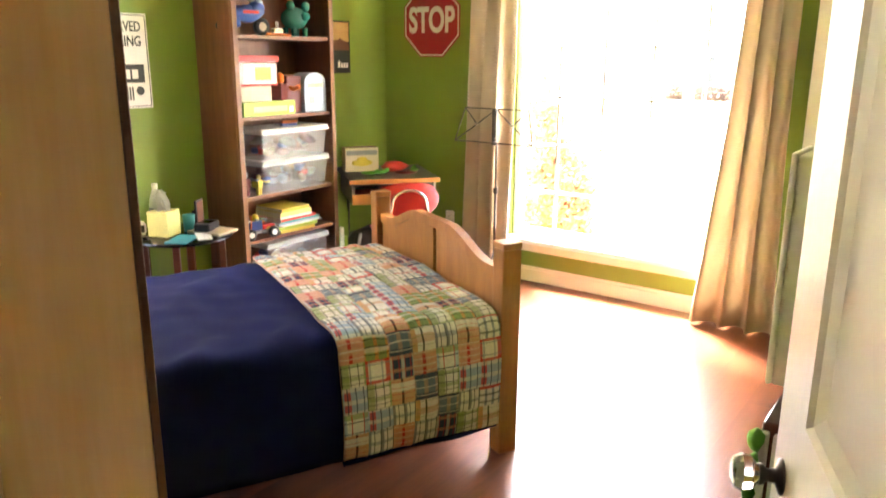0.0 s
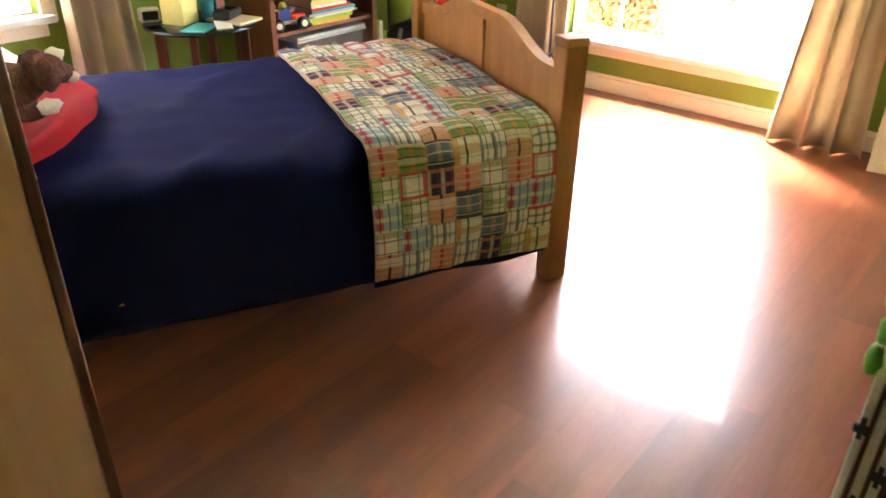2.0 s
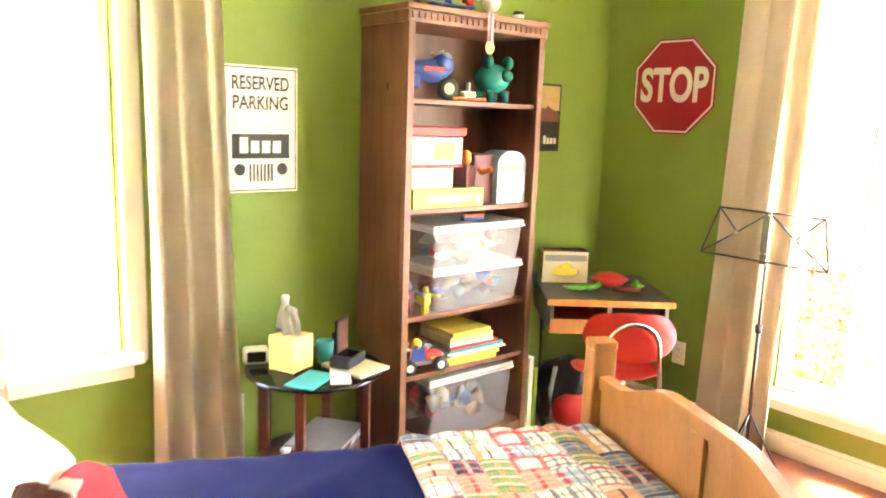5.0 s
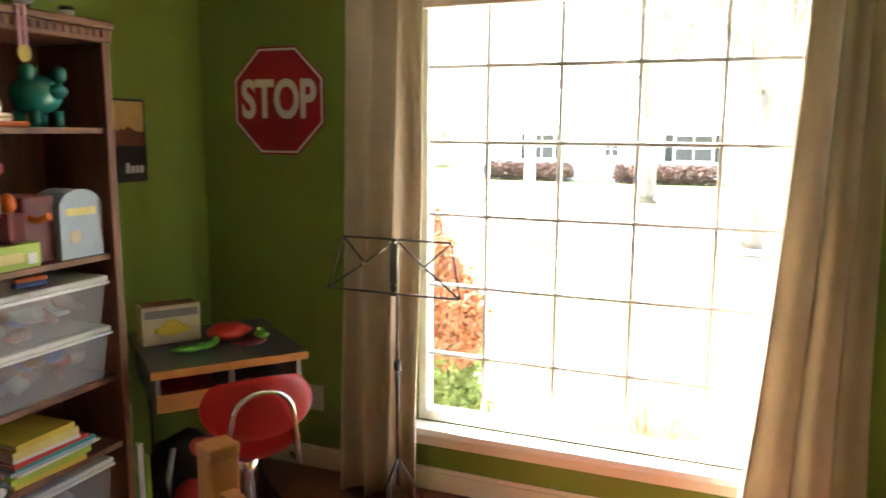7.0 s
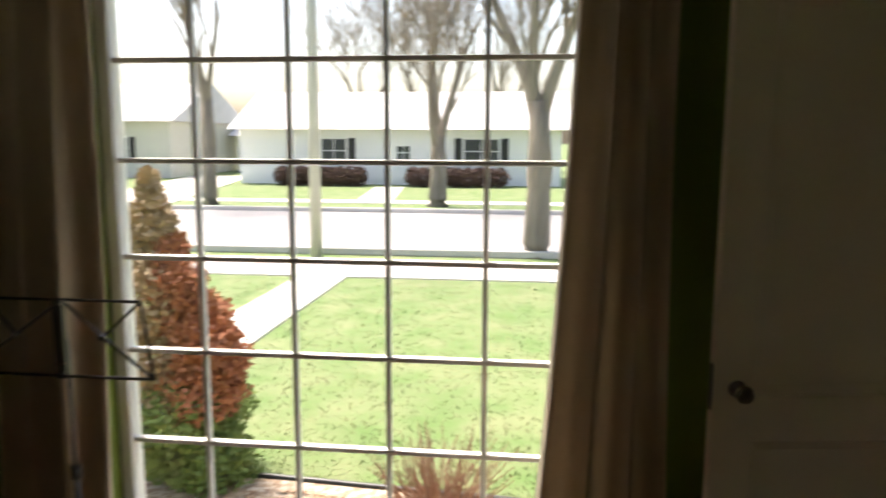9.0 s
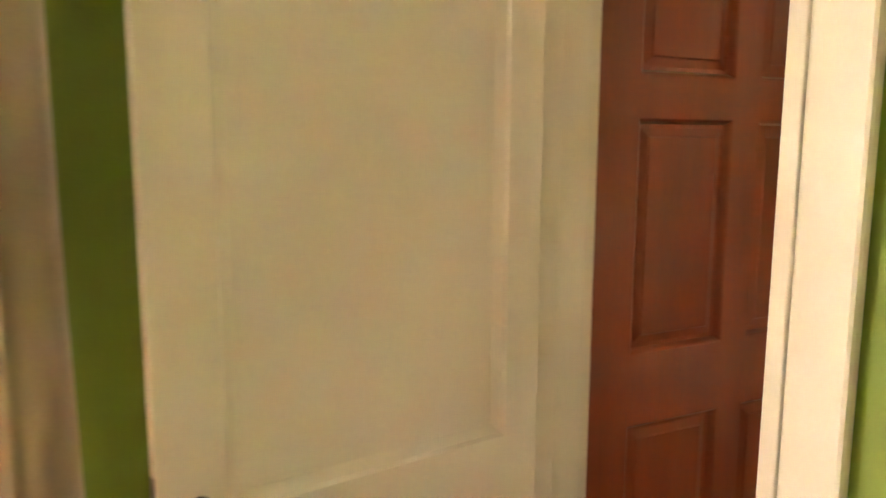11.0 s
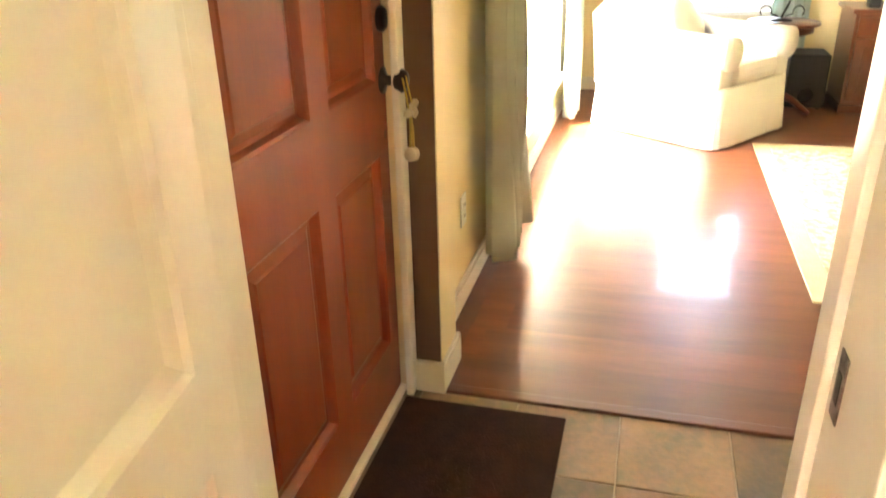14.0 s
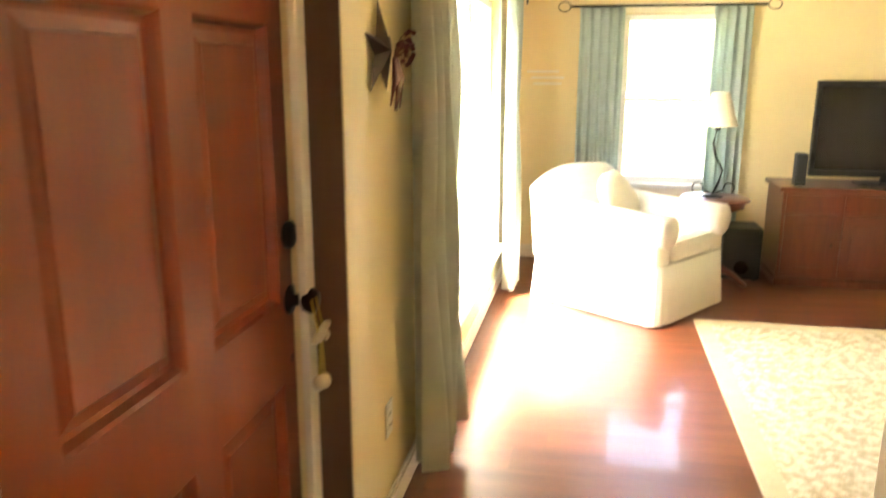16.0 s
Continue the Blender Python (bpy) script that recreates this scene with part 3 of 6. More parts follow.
rod("dark iron curtain rod over the tall window", (-2.12, 4.13, 2.20), (0.02, 4.13, 2.20), 0.009)
curtain("tan cloth curtain hanging beside the tall window", TAN, pose(-2.035, 4.15, 0), 0.335, 0.012, 2.19, 3, 0.11, "bedroom curtains", seed=1, lean=-0.03)
curtain("tan cloth curtain hanging between the tall window and the open door", TAN, pose(-0.39, 4.15, 0), 0.25, 0.012, 2.19, 3, 0.12, "bedroom curtains", seed=2, flare=0.75, lean=-0.05)
rod("dark iron curtain rod over the side window", (-2.74, 2.14, 2.15), (-2.74, 0.72, 2.15), 0.009)
curtain("tan cloth curtain hanging beside the side window and the round table", TAN, pose(-2.81, 1.80, 0, 0, 0, 90), 0.27, 0.02, 2.14, 3, 0.08, "bedroom curtains", seed=3, flare=0.25, lean=0.03)
curtain("tan cloth curtain at the bed head end of the side window", TAN, pose(-2.81, 1.02, 0, 0, 0, 90), 0.34, 0.02, 2.14, 3, 0.08, "bedroom curtains", seed=4)
rod("dark iron curtain rod over the wide living room window", (2.54, 4.15, 1.93), (5.72, 4.15, 1.93), 0.009)
curtain("sage grey-green curtain hanging beside the front door wall", SAGE, pose(2.63, 4.235, 0), 0.52, 0.10, 1.92, 4, 0.12, "living room curtains", seed=5)
curtain("pale aqua curtain at the far end of the wide window", AQUA, pose(5.05, 4.21, 0), 0.45, 0.05, 1.92, 4, 0.09, "living room curtains", seed=6)
rod("dark iron curtain rod with scrolled ends over the far window", (6.14, 3.86, 1.905), (6.14, 2.52, 1.905), 0.008)
curtain("pale aqua curtain hanging beside the far window", AQUA, pose(6.20, 3.80, 0, 0, 0, -90), 0.32, 0.05, 1.895, 5, 0.06, "living room curtains", seed=7)
curtain("pale aqua curtain hanging behind the lamp table", AQUA, pose(6.20, 2.86, 0, 0, 0, -90), 0.26, 0.05, 1.895, 4, 0.06, "living room curtains", seed=8)

# ---- bedroom: large things ----
bed = thing("bed", "honey pine bed with a curved footboard and square posts", "bed", z_rot(-0.575, 2.30, 153.5))
for x in (0.035, 1.175):
    p = box(x - 0.036, x + 0.036, 0.0, 0.075, 0, 0.775, 0.006)
    add_box(p, x - 0.037, x + 0.037, -0.001, 0.076, 0.775, 0.80, 0.004)
    part("post", p, PINE, bed)
W0, W1 = 0.071, 1.139


def bell(u):
    s = abs(2 * u - 1)
    return 0.775 - 0.085 * (0.5 - 0.5 * math.cos(math.pi * min(1, max(0, (s - 0.25) / 0.6))))


n = 40
outline = [(W0, 0.22)] + [(W1, 0.22)] + [(W1 + (W0 - W1) * k / n, bell(1 - k / n)) for k in range(n + 1)]
fb = prism(outline, -0.045, -0.025, Matrix.Rotation(radians(90), 4, "X"))
part("footboard", fb, PINE, bed)
tops = [(W0 + (W1 - W0) * k / n, bell(k / n)) for k in range(n + 1)]
rim = prism([(x, z - 0.036) for x, z in tops] + [(x, z + 0.004) for x, z in tops[::-1]], -0.054, -0.016, Matrix.Rotation(radians(90), 4, "X"))
part("top_rail", rim, PINE, bed)
part("stile", box(0.575, 0.635, 0.014, 0.056, 0.24, 0.74, 0.003), PINE, bed)
part("bottom_rail", box(W0, W1, 0.014, 0.056, 0.20, 0.29, 0.004), PINE, bed)
part("headboard", box(0.04, 1.17, 2.06, 2.09, 0.2, 0.92, 0.006), PINE, bed)
for x in (0.035, 1.175):
    part("post", box(x - 0.036, x + 0.036, 2.04, 2.115, 0, 0.98, 0.006), PINE, bed)
    part("finial", lathe([(0.02, 0.98), (0.022, 0.99), (0.038, 1.01), (0.044, 1.035), (0.036, 1.06), (0.014, 1.075)], (x, 2.078, 0), 18), PINE, bed)
part("side_rail", box(0.03, 0.055, 0.075, 2.04, 0.20, 0.34, 0.004), PINE, bed)
part("side_rail", box(1.155, 1.18, 0.075, 2.04, 0.20, 0.34, 0.004), PINE, bed)
part("mattress", box(0.07, 1.14, 0.085, 2.03, 0.30, 0.50, 0.04), PILLOW, bed)


def drape(y0, y1, top, drop, ny, nz, lift, seed, mats, uvn=None, back=0.25, ruck=0.012, front=0.035, crease=0.0):
    """A cover over the mattress that hangs down the near side and a little down the far side, two layers thick."""
    prof = []
    for k in range(nz + 1):
        s = k / nz
        prof.append((front - lift - 0.02 * math.sin(s * 3.0), drop + (top - 0.06 - drop) * s))
    for k in range(1, 7):
        a = math.pi / 2 * k / 6
        prof.append((front - lift + 0.07 - 0.07 * math.cos(a), top - 0.06 + 0.06 * math.sin(a)))
    for k in range(1, 49):
        prof.append((0.105 + (1.09 - 0.105) * k / 48, top + 0.012 * math.sin(math.pi * k / 48)))
    for k in range(1, 4):
        prof.append((1.09 + 0.085 * math.sin(k / 3 * 1.5), top - 0.06 * k / 3 - back * (k / 3) ** 2))
    bm = bmesh.new()
    uvl = bm.loops.layers.uv.new("UVMap")
    grids = []
    run = [0.0]
    for a, b in zip(prof, prof[1:]):
        run.append(run[-1] + math.hypot(b[0] - a[0], b[1] - a[1]))
    for off in (0.0, 0.010):
        g = []
        for j in range(ny + 1):
            y = y0 + (y1 - y0) * j / ny
            row = []
            for i, (x, z) in enumerate(prof):
                k = noise.noise(Vector((x * 3 + seed, y * 4, z * 3)))
                k2 = noise.noise(Vector((x * 9, y * 11 + seed, z * 2)))
                hang = max(0, 1 - i / nz)
                puff = 0.007 * math.sqrt(abs(math.sin(math.pi * (y - y0) / uvn) * math.sin(math.pi * run[i] / uvn))) if uvn else 0
                row.append(bm.verts.new((x - (0.03 * k + 0.01 * k2) * hang - (puff if i <= nz else 0) + (off if i <= nz else 0), y + 0.015 * k2 * hang, z + (ruck * (0.6 * k + 0.5 * k2) if i > nz else 0.02 * k * hang) + (puff if i > nz else 0) - (off if i > nz else 0) + (crease * max(0, noise.noise(Vector((x * 2.2 - y * 1.1, y * 5.5 + x * 4, 9.0))) - 0.12) if i > nz else 0))))
            g.append(row)
        grids.append(g)
        for j in range(ny):
            for i in range(len(prof) - 1):
                f = bm.faces.new((g[j][i], g[j + 1][i], g[j + 1][i + 1], g[j][i + 1]))
                f.smooth = True
                if uvn:
                    cell = (int(run[i] / uvn + 0.05), int((y1 - y0) * (j + 0.5) / ny / uvn))
                    f.material_index = random.Random(cell[0] * 31 + cell[1] * 7 + seed).randrange(len(mats))
                for lp, (jj, ii) in zip(f.loops, ((j, i), (j + 1, i), (j + 1, i + 1), (j, i + 1))):
                    lp[uvl].uv = ((y1 - y0) * jj / ny / (uvn or 1), run[ii] / (uvn or 1))
    a, b = grids
    for i in range(len(prof) - 1):
        for j in (0, ny):
            bm.faces.new((a[j][i], a[j][i + 1], b[j][i + 1], b[j][i])).material_index = len(mats) // 2
    for j in range(ny):
        for i in (0, len(prof) - 1):
            bm.faces.new((a[j][i], a[j + 1][i], b[j + 1][i], b[j][i])).material_index = len(mats) // 2
    return bm


BM = z_rot(-0.575, 2.30, 153.5)
blanket = solid("blanket", drape(0.10, 2.0, 0.535, 0.11, 72, 12, 0.0, 3, [], crease=0.045), NAVY, "navy blue blanket over the bed, hanging low at the side", "blanket")
blanket.matrix_world = BM
IVORY, RED, NAVYC, OLIVE, SAND = (0.64, 0.61, 0.54), (0.45, 0.03, 0.035), (0.035, 0.045, 0.09), (0.21, 0.27, 0.11), (0.50, 0.30, 0.20)
SKY, GREYB, ORNG, PINKC, DARKC = (0.28, 0.36, 0.45), (0.13, 0.17, 0.22), (0.52, 0.24, 0.08), (0.52, 0.26, 0.19), (0.02, 0.02, 0.025)
PLAIDS = [plaid("madras_" + str(k), *v) for k, v in enumerate([
    (IVORY, [(0, 1, 0.1, 0.3, RED, 0.85), (1, 1, 0.05, 0.3, RED, 0.85), (0, 2, 0.4, 0.16, GREYB, 0.5), (1, 2, 0.3, 0.14, GREYB, 0.5)]),
    (IVORY, [(0, 2, 0.2, 0.28, NAVYC, 0.7), (1, 2, 0.1, 0.3, GREYB, 0.55), (0, 4, 0.0, 0.15, DARKC, 0.8)]),
    (IVORY, [(0, 1, 0.3, 0.4, OLIVE, 0.75), (1, 2, 0.2, 0.3, OLIVE, 0.6), (0, 3, 0.1, 0.12, DARKC, 0.85), (1, 3, 0.3, 0.1, DARKC, 0.7)]),
    (PINKC, [(0, 1, 0.5, 0.14, RED, 0.9), (1, 2, 0.2, 0.3, SAND, 0.6), (1, 4, 0.1, 0.12, IVORY, 0.6)]),
    (SKY, [(0, 1, 0.3, 0.25, RED, 0.8), (1, 2, 0.1, 0.35, IVORY, 0.6), (0, 3, 0.6, 0.15, NAVYC, 0.8)]),
    (OLIVE, [(0, 2, 0.1, 0.3, ORNG, 0.8), (1, 2, 0.3, 0.35, IVORY, 0.5), (1, 4, 0.0, 0.13, DARKC, 0.8)]),
    (NAVYC, [(0, 2, 0.2, 0.3, IVORY, 0.55), (1, 2, 0.2, 0.28, PINKC, 0.6), (0, 4, 0.5, 0.15, RED, 0.6)]),
    (IVORY, [(0, 1, 0.2, 0.2, ORNG, 0.8), (1, 1, 0.6, 0.3, SAND, 0.7), (0, 1, 0.5, 0.08, DARKC, 0.9), (1, 3, 0.2, 0.1, OLIVE, 0.6)]),
    (GREYB, [(0, 2, 0.1, 0.35, SAND, 0.5), (1, 1, 0.1, 0.4, NAVYC, 0.8), (1, 3, 0.4, 0.14, IVORY, 0.6)]),
    (SAND, [(0, 1, 0.5, 0.1, DARKC, 0.9), (1, 1, 0.4, 0.35, IVORY, 0.7), (1, 4, 0.1, 0.12, RED, 0.6)]),
    (IVORY, [(0, 3, 0.1, 0.35, GREYB, 0.75), (1, 3, 0.2, 0.3, DARKC, 0.6), (1, 1, 0.1, 0.15, RED, 0.8)]),
    (IVORY, [(0, 1, 0.1, 0.35, SKY, 0.7), (1, 1, 0.2, 0.25, OLIVE, 0.7), (0, 2, 0.6, 0.09, RED, 0.85), (1, 2, 0.7, 0.1, NAVYC, 0.8)])])]
quilt = solid("quilt", drape(0.082, 0.68, 0.562, 0.128, 56, 24, 0.034, 11, PLAIDS, 0.0854, 0.2, 0.016), PLAIDS, "patchwork quilt of plaid squares folded over the foot of the bed", "quilt")
quilt.matrix_world = BM
edge = bmesh.new()
pts = [BM @ Vector((-0.001 + 0.012 * math.sin(y * 17), y, 0.122 + 0.02 * noise.noise(Vector((0, y * 4, 0.6))))) for y in [0.085 + 0.595 * k / 24 for k in range(25)]]
part("binding", add_tube(edge, [quilt.matrix_world.inverted() @ p for p in pts], 0.009, 6), NAVY, quilt, "dark blue binding along the hem")

# red blanket, pillows, toy dog at the head
rb = bmesh.new()
rows = []
for j in range(19):
    row = []
    s = j / 18
    for i in range(13):
        u = i / 12
        xx = -0.03 + 1.0 * s
        y = 1.33 + 0.7 * (xx - 0.62) ** 2 + 0.015 * noise.noise(Vector((s * 6, 3, 1))) + 0.34 * u
        z = 0.585 + 0.02 * noise.noise(Vector((s * 5, u * 4, 2))) + 0.02 * math.sin(u * 9)
        if s < 0.16:
            k = s / 0.16
            z = 0.16 + (0.575 - 0.16) * math.sin(k * math.pi / 2) ** 0.8
            xx = -0.02 + 0.15 * k ** 4
        row.append(rb.verts.new((xx, y, z)))
    rows.append(row)
for a, b in zip(rows, rows[1:]):
    for i in range(12):
        rb.faces.new((a[i], a[i + 1], b[i + 1], b[i])).smooth = True
g = bmesh.ops.solidify(rb, geom=list(rb.faces), thickness=0.018)
o = solid("blanket", rb, REDC, "bright red fleece blanket bunched over the navy blanket", "blanket")
o.matrix_world = BM


def pillow(label, m, mat, w=0.62, d=0.40, h=0.13, seed=0):
    bm = bmesh.new()
    bmesh.ops.create_grid(bm, x_segments=18, y_segments=14, size=1)
    top = list(bm.verts)
    for v in top:
        x, y = v.co.x, v.co.y
        k = (max(0, 1 - x ** 4) * max(0, 1 - y ** 4)) ** 0.5
        v.co = Vector((x * w / 2 * (1 - 0.06 * (1 - y * y)), y * d / 2 * (1 - 0.06 * (1 - x * x)), h / 2 * k + 0.012 * noise.noise(Vector((x * 3, y * 3, seed)))))
    dup = bmesh.ops.duplicate(bm, geom=bm.verts[:] + bm.edges[:] + bm.faces[:])
    for v in dup["geom"]:
        if isinstance(v, bmesh.types.BMVert):
            v.co.z = -v.co.z
    bmesh.ops.remove_doubles(bm, verts=bm.verts, dist=0.002)
    for f in bm.faces:
        f.smooth = True
    ob = solid("pillow", bm, mat, label, "pillow", "", "pillows on the bed")
    ob.matrix_world = BM @ m
    return ob


pillow("white pillow leaning at the bed head", pose(0.40, 1.68, 0.68, 38, 0, 6), PILLOW, seed=1)
pillow("white pillow leaning behind the toy dog", pose(0.80, 1.70, 0.67, 42, 0, -8), PILLOW, seed=2)
pillow("pale green pillow against the headboard", pose(0.62, 1.86, 0.78, 68, 0, 0), M("pale_green_cloth", (0.42, 0.55, 0.36), 0.9, scale=8, fine=90), seed=3)
dog = blob((0, 0, 0.09), (0.11, 0.15, 0.09), 4, 0.35, 3)
add_blob(dog, (-0.03, -0.14, 0.14), (0.075, 0.075, 0.075), 5, 0.3, 3)
add_blob(dog, (-0.04, -0.21, 0.12), (0.04, 0.045, 0.035), 6, 0.2)
add_blob(dog, (0.05, -0.13, 0.14), (0.03, 0.04, 0.06), 7, 0.3)
add_blob(dog, (-0.10, -0.12, 0.14), (0.03, 0.04, 0.06), 8, 0.3)
add_blob(dog, (-0.10, -0.02, 0.03), (0.04, 0.09, 0.035), 9, 0.3)
nf = len(dog.faces)
add_blob(dog, (-0.035, -0.195, 0.185), (0.016, 0.045, 0.032), 11, 0.4)
add_blob(dog, (-0.05, -0.235, 0.105), (0.034, 0.028, 0.022), 12, 0.4)
add_blob(dog, (-0.115, -0.09, 0.035), (0.035, 0.05, 0.03), 13, 0.4)
dog.faces.ensure_lookup_table()
for f in dog.faces[nf:]:
    f.material_index = 1
    f.smooth = True
o = solid("stuffed_toy", dog, [M("brown_plush", (0.085, 0.022, 0.014), 0.95, (0.20, 0.085, 0.05), 4, (1, 1, 1), 0.6, 70, contrast=0.07), M("white_plush", (0.72, 0.68, 0.62), 0.95, fine=80, bump=0.6)], "dark brown plush dog with a white blaze on the blanket", "stuffed toy")
o.matrix_world = BM @ pose(0.50, 1.56, 0.60, 0, 0, 30) @ Matrix.Scale(0.76, 4)

# bookcase
X0, X1, Y0, Y1 = -2.835, -2.54, 2.68, 3.41
SH = (0.095, 0.42, 0.668, 1.10, 1.525)
bc = thing("bookcase", "tall brown laminate bookcase with open shelves full of toys", "bookcase")
part("side_panel", box(X0, X1, Y0, Y0 + 0.02, 0, 1.82, 0.002), CASE, bc)
part("side_panel", box(X0, X1, Y1 - 0.02, Y1, 0, 1.82, 0.002), CASE, bc)
part("back_panel", box(X0, X0 + 0.006, Y0 + 0.02, Y1 - 0.02, 0, 1.82), CASE, bc)
for z in SH:
    part("shelf", box(X0 + 0.007, X1 - 0.006, Y0 + 0.021, Y1 - 0.021, z - 0.02, z, 0.002), CASE, bc)
for y in (Y0, Y1 - 0.032):
    part("face_stile", box(X1, X1 + 0.018, y, y + 0.032, 0, 1.82, 0.003), CASE, bc)
part("face_rail", box(X1, X1 + 0.016, Y0 + 0.033, Y1 - 0.033, 0.0, 0.095, 0.003), CASE, bc)
part("top_panel", box(X0 - 0.0, X1 + 0.03, Y0 - 0.015, Y1 + 0.015, 1.845, 1.87, 0.006), CASE, bc)
part("cornice", box(X0, X1 + 0.022, Y0 - 0.008, Y1 + 0.008, 1.80, 1.845, 0.006), CASE, bc)
dent = bmesh.new()
for k in range(24):
    y = Y0 + 0.01 + k * (Y1 - Y0 - 0.02) / 24
    add_box(dent, X1 + 0.022, X1 + 0.028, y, y + 0.018, 1.815, 1.838)
part("dentil_moulding", dent, CASE, bc)

# round side table
tb = thing("side_table", "small round black-topped side table on red-brown legs", "table", pose(-2.55, 2.31, 0))
part("tabletop", lathe([(0.0, 0.53), (0.235, 0.53), (0.25, 0.537), (0.25, 0.546), (0.24, 0.55), (0.0, 0.55)], seg=40), BLACKG, tb)
part("shelf", lathe([(0.0, 0.2), (0.20, 0.2), (0.205, 0.21), (0.20, 0.218), (0.0, 0.218)], seg=32), MAHOG, tb)
for k in range(4):
    a = math.pi / 4 + k * math.pi / 2
    part("leg", box(-0.016, 0.016, -0.016, 0.016, 0, 0.53, 0.004, pose(0.19 * math.cos(a), 0.19 * math.sin(a), 0, 0, 0, math.degrees(a))), MAHOG, tb)

# school desk set across the corner
DK = z_rot(-2.43, 3.76, 39 + 12)
dk = thing("school_desk", "old school desk with a dark top and wooden edge", "desk", DK)
DKW, DKD = 0.28, 0.29
part("desktop", box(-DKW, DKW, -DKD, DKD, 0.675, 0.70, 0.006), M("dark_desktop", (0.05, 0.05, 0.045), 0.35, bump=0.05), dk)
part("front_edge", box(-DKW, DKW, -DKD - 0.012, -DKD, 0.672, 0.702, 0.004), PINE, dk)
tray = box(-0.26, 0.26, -0.27, 0.26, 0.545, 0.56)
for a in ((-0.26, -0.245, -0.27, 0.26), (0.245, 0.26, -0.27, 0.26), (-0.245, 0.245, 0.245, 0.26), (-0.01, 0.01, -0.27, 0.245)):
    add_box(tray, a[0], a[1], a[2], a[3], 0.56, 0.675)
part("book_box", tray, PLAST["grey"], dk)
part("front_board", box(-0.262, 0.262, -0.285, -0.271, 0.545, 0.61, 0.003), PINE, dk)
for x in (-0.22, 0.22):
    part("leg", tube([(x, 0.2, 0.545), (x, 0.2, 0.06), (x, 0.16, 0.015), (x, -0.18, 0.015)], 0.014, 8), STEEL, dk)
cw = DK @ Matrix.Translation((0.02, -0.42, 0))
ch = thing("school_chair", "red moulded plastic school chair on bent chrome tubes", "chair", cw)


def shell(w, d, bend, curl, mat_h, nx=14, ny=10, back=False):
    bm = bmesh.new()
    grid = []
    for j in range(ny + 1):
        v = -1 + 2 * j / ny
        row = []
        for i in range(nx + 1):
            u = -1 + 2 * i / nx
            ku = u * math.sqrt(max(0, 1 - 0.42 * v * v))
            kv = v * math.sqrt(max(0, 1 - 0.42 * u * u))
            if back:
                row.append(bm.verts.new((ku * w / 2, -bend * (1 - u * u) + 0.02 * v, kv * d / 2)))
            else:
                row.append(bm.verts.new((ku * w / 2, kv * d / 2, bend * u * u - 0.5 * curl * max(0, v) ** 2 + curl * max(0, -v) ** 3)))
        grid.append(row)
    for a, b in zip(grid, grid[1:]):
        for i in range(nx):
            bm.faces.new((a[i], a[i + 1], b[i + 1], b[i])).smooth = True
    bmesh.ops.solidify(bm, geom=list(bm.faces), thickness=0.012)
    bmesh.ops.translate(bm, verts=bm.verts, vec=mat_h)
    return bm


part("seat", shell(0.38, 0.38, 0.025, 0.03, (0, 0.06, 0.40)), REDP, ch)
part("backrest", shell(0.38, 0.20, 0.05, 0, (0, -0.12, 0.62), back=True), REDP, ch)
arc = [(0.10 * math.cos(a) , -0.185 , 0.60 + 0.08 * math.sin(a)) for a in [math.pi * k / 10 for k in range(11)]]
part("back_tube", tube([(0.14, -0.02, 0.375), (0.13, -0.15, 0.40), *arc, (-0.13, -0.15, 0.40), (-0.14, -0.02, 0.375)], 0.010, 8), CHROME, ch)
part("pedestal", lathe([(0.03, 0.05), (0.03, 0.30), (0.05, 0.375)], (0, 0.06, 0), 16), CHROME, ch)
for s in (-1, 1):
    part("foot_tube", tube([(0, 0.06, 0.08), (s * 0.12, -0.05, 0.09), (s * 0.2, -0.13, 0.05), (s * 0.21, -0.15, 0.012)], 0.012, 8), CHROME, ch)
    part("foot_tube", tube([(0, 0.06, 0.08), (s * 0.12, 0.16, 0.09), (s * 0.2, 0.24, 0.05), (s * 0.21, 0.26, 0.012)], 0.012, 8), CHROME, ch)

# music stand
ms = thing("music_stand", "folding wire music stand before the curtain", "music stand", pose(-1.75, 4.0, 0))
part("pole", tube([(0, 0, 0.12), (0, 0, 0.62)], 0.008, 8), STEEL, ms)
part("inner_pole", tube([(0, 0, 0.6), (0, 0, 1.0)], 0.006, 8), STEEL, ms)
part("collar", lathe([(0.015, 0.6), (0.015, 0.635)], seg=12), BLACK, ms)
for k in range(3):
    a = 0.5 + k * 2 * math.pi / 3
    part("leg", tube([(0, 0, 0.24), (0.06 * math.cos(a), 0.06 * math.sin(a), 0.13), (0.13 * math.cos(a), 0.13 * math.sin(a), 0.008)], 0.005, 6), STEEL, ms)
def desk_bar(*p):
    return tube(p, 0.0045, 6)
A_, B_, C_, D_ = (-0.225, -0.01, 1.115), (0.225, -0.01, 1.115), (0.275, -0.05, 0.915), (-0.275, -0.05, 0.915)
part("desk_bar", desk_bar(A_, B_), STEEL, ms)
part("desk_bar", desk_bar(D_, C_), STEEL, ms)
part("desk_bar", desk_bar(B_, C_), STEEL, ms)
part("desk_bar", desk_bar(A_, D_), STEEL, ms)
for s in (-1, 1):
    part("desk_bar", desk_bar((0, -0.01, 1.115), (s * 0.125, -0.03, 1.02), (s * 0.275, -0.05, 0.915)), STEEL, ms)
    part("desk_bar", desk_bar((s * 0.125, -0.03, 1.02), (s * 0.225, -0.01, 1.115)), STEEL, ms)
    part("rivet", lathe([(0.008, 0), (0.008, 0.006)], (s * 0.125, -0.035, 1.02), 10, "y"), CHROME, ms)
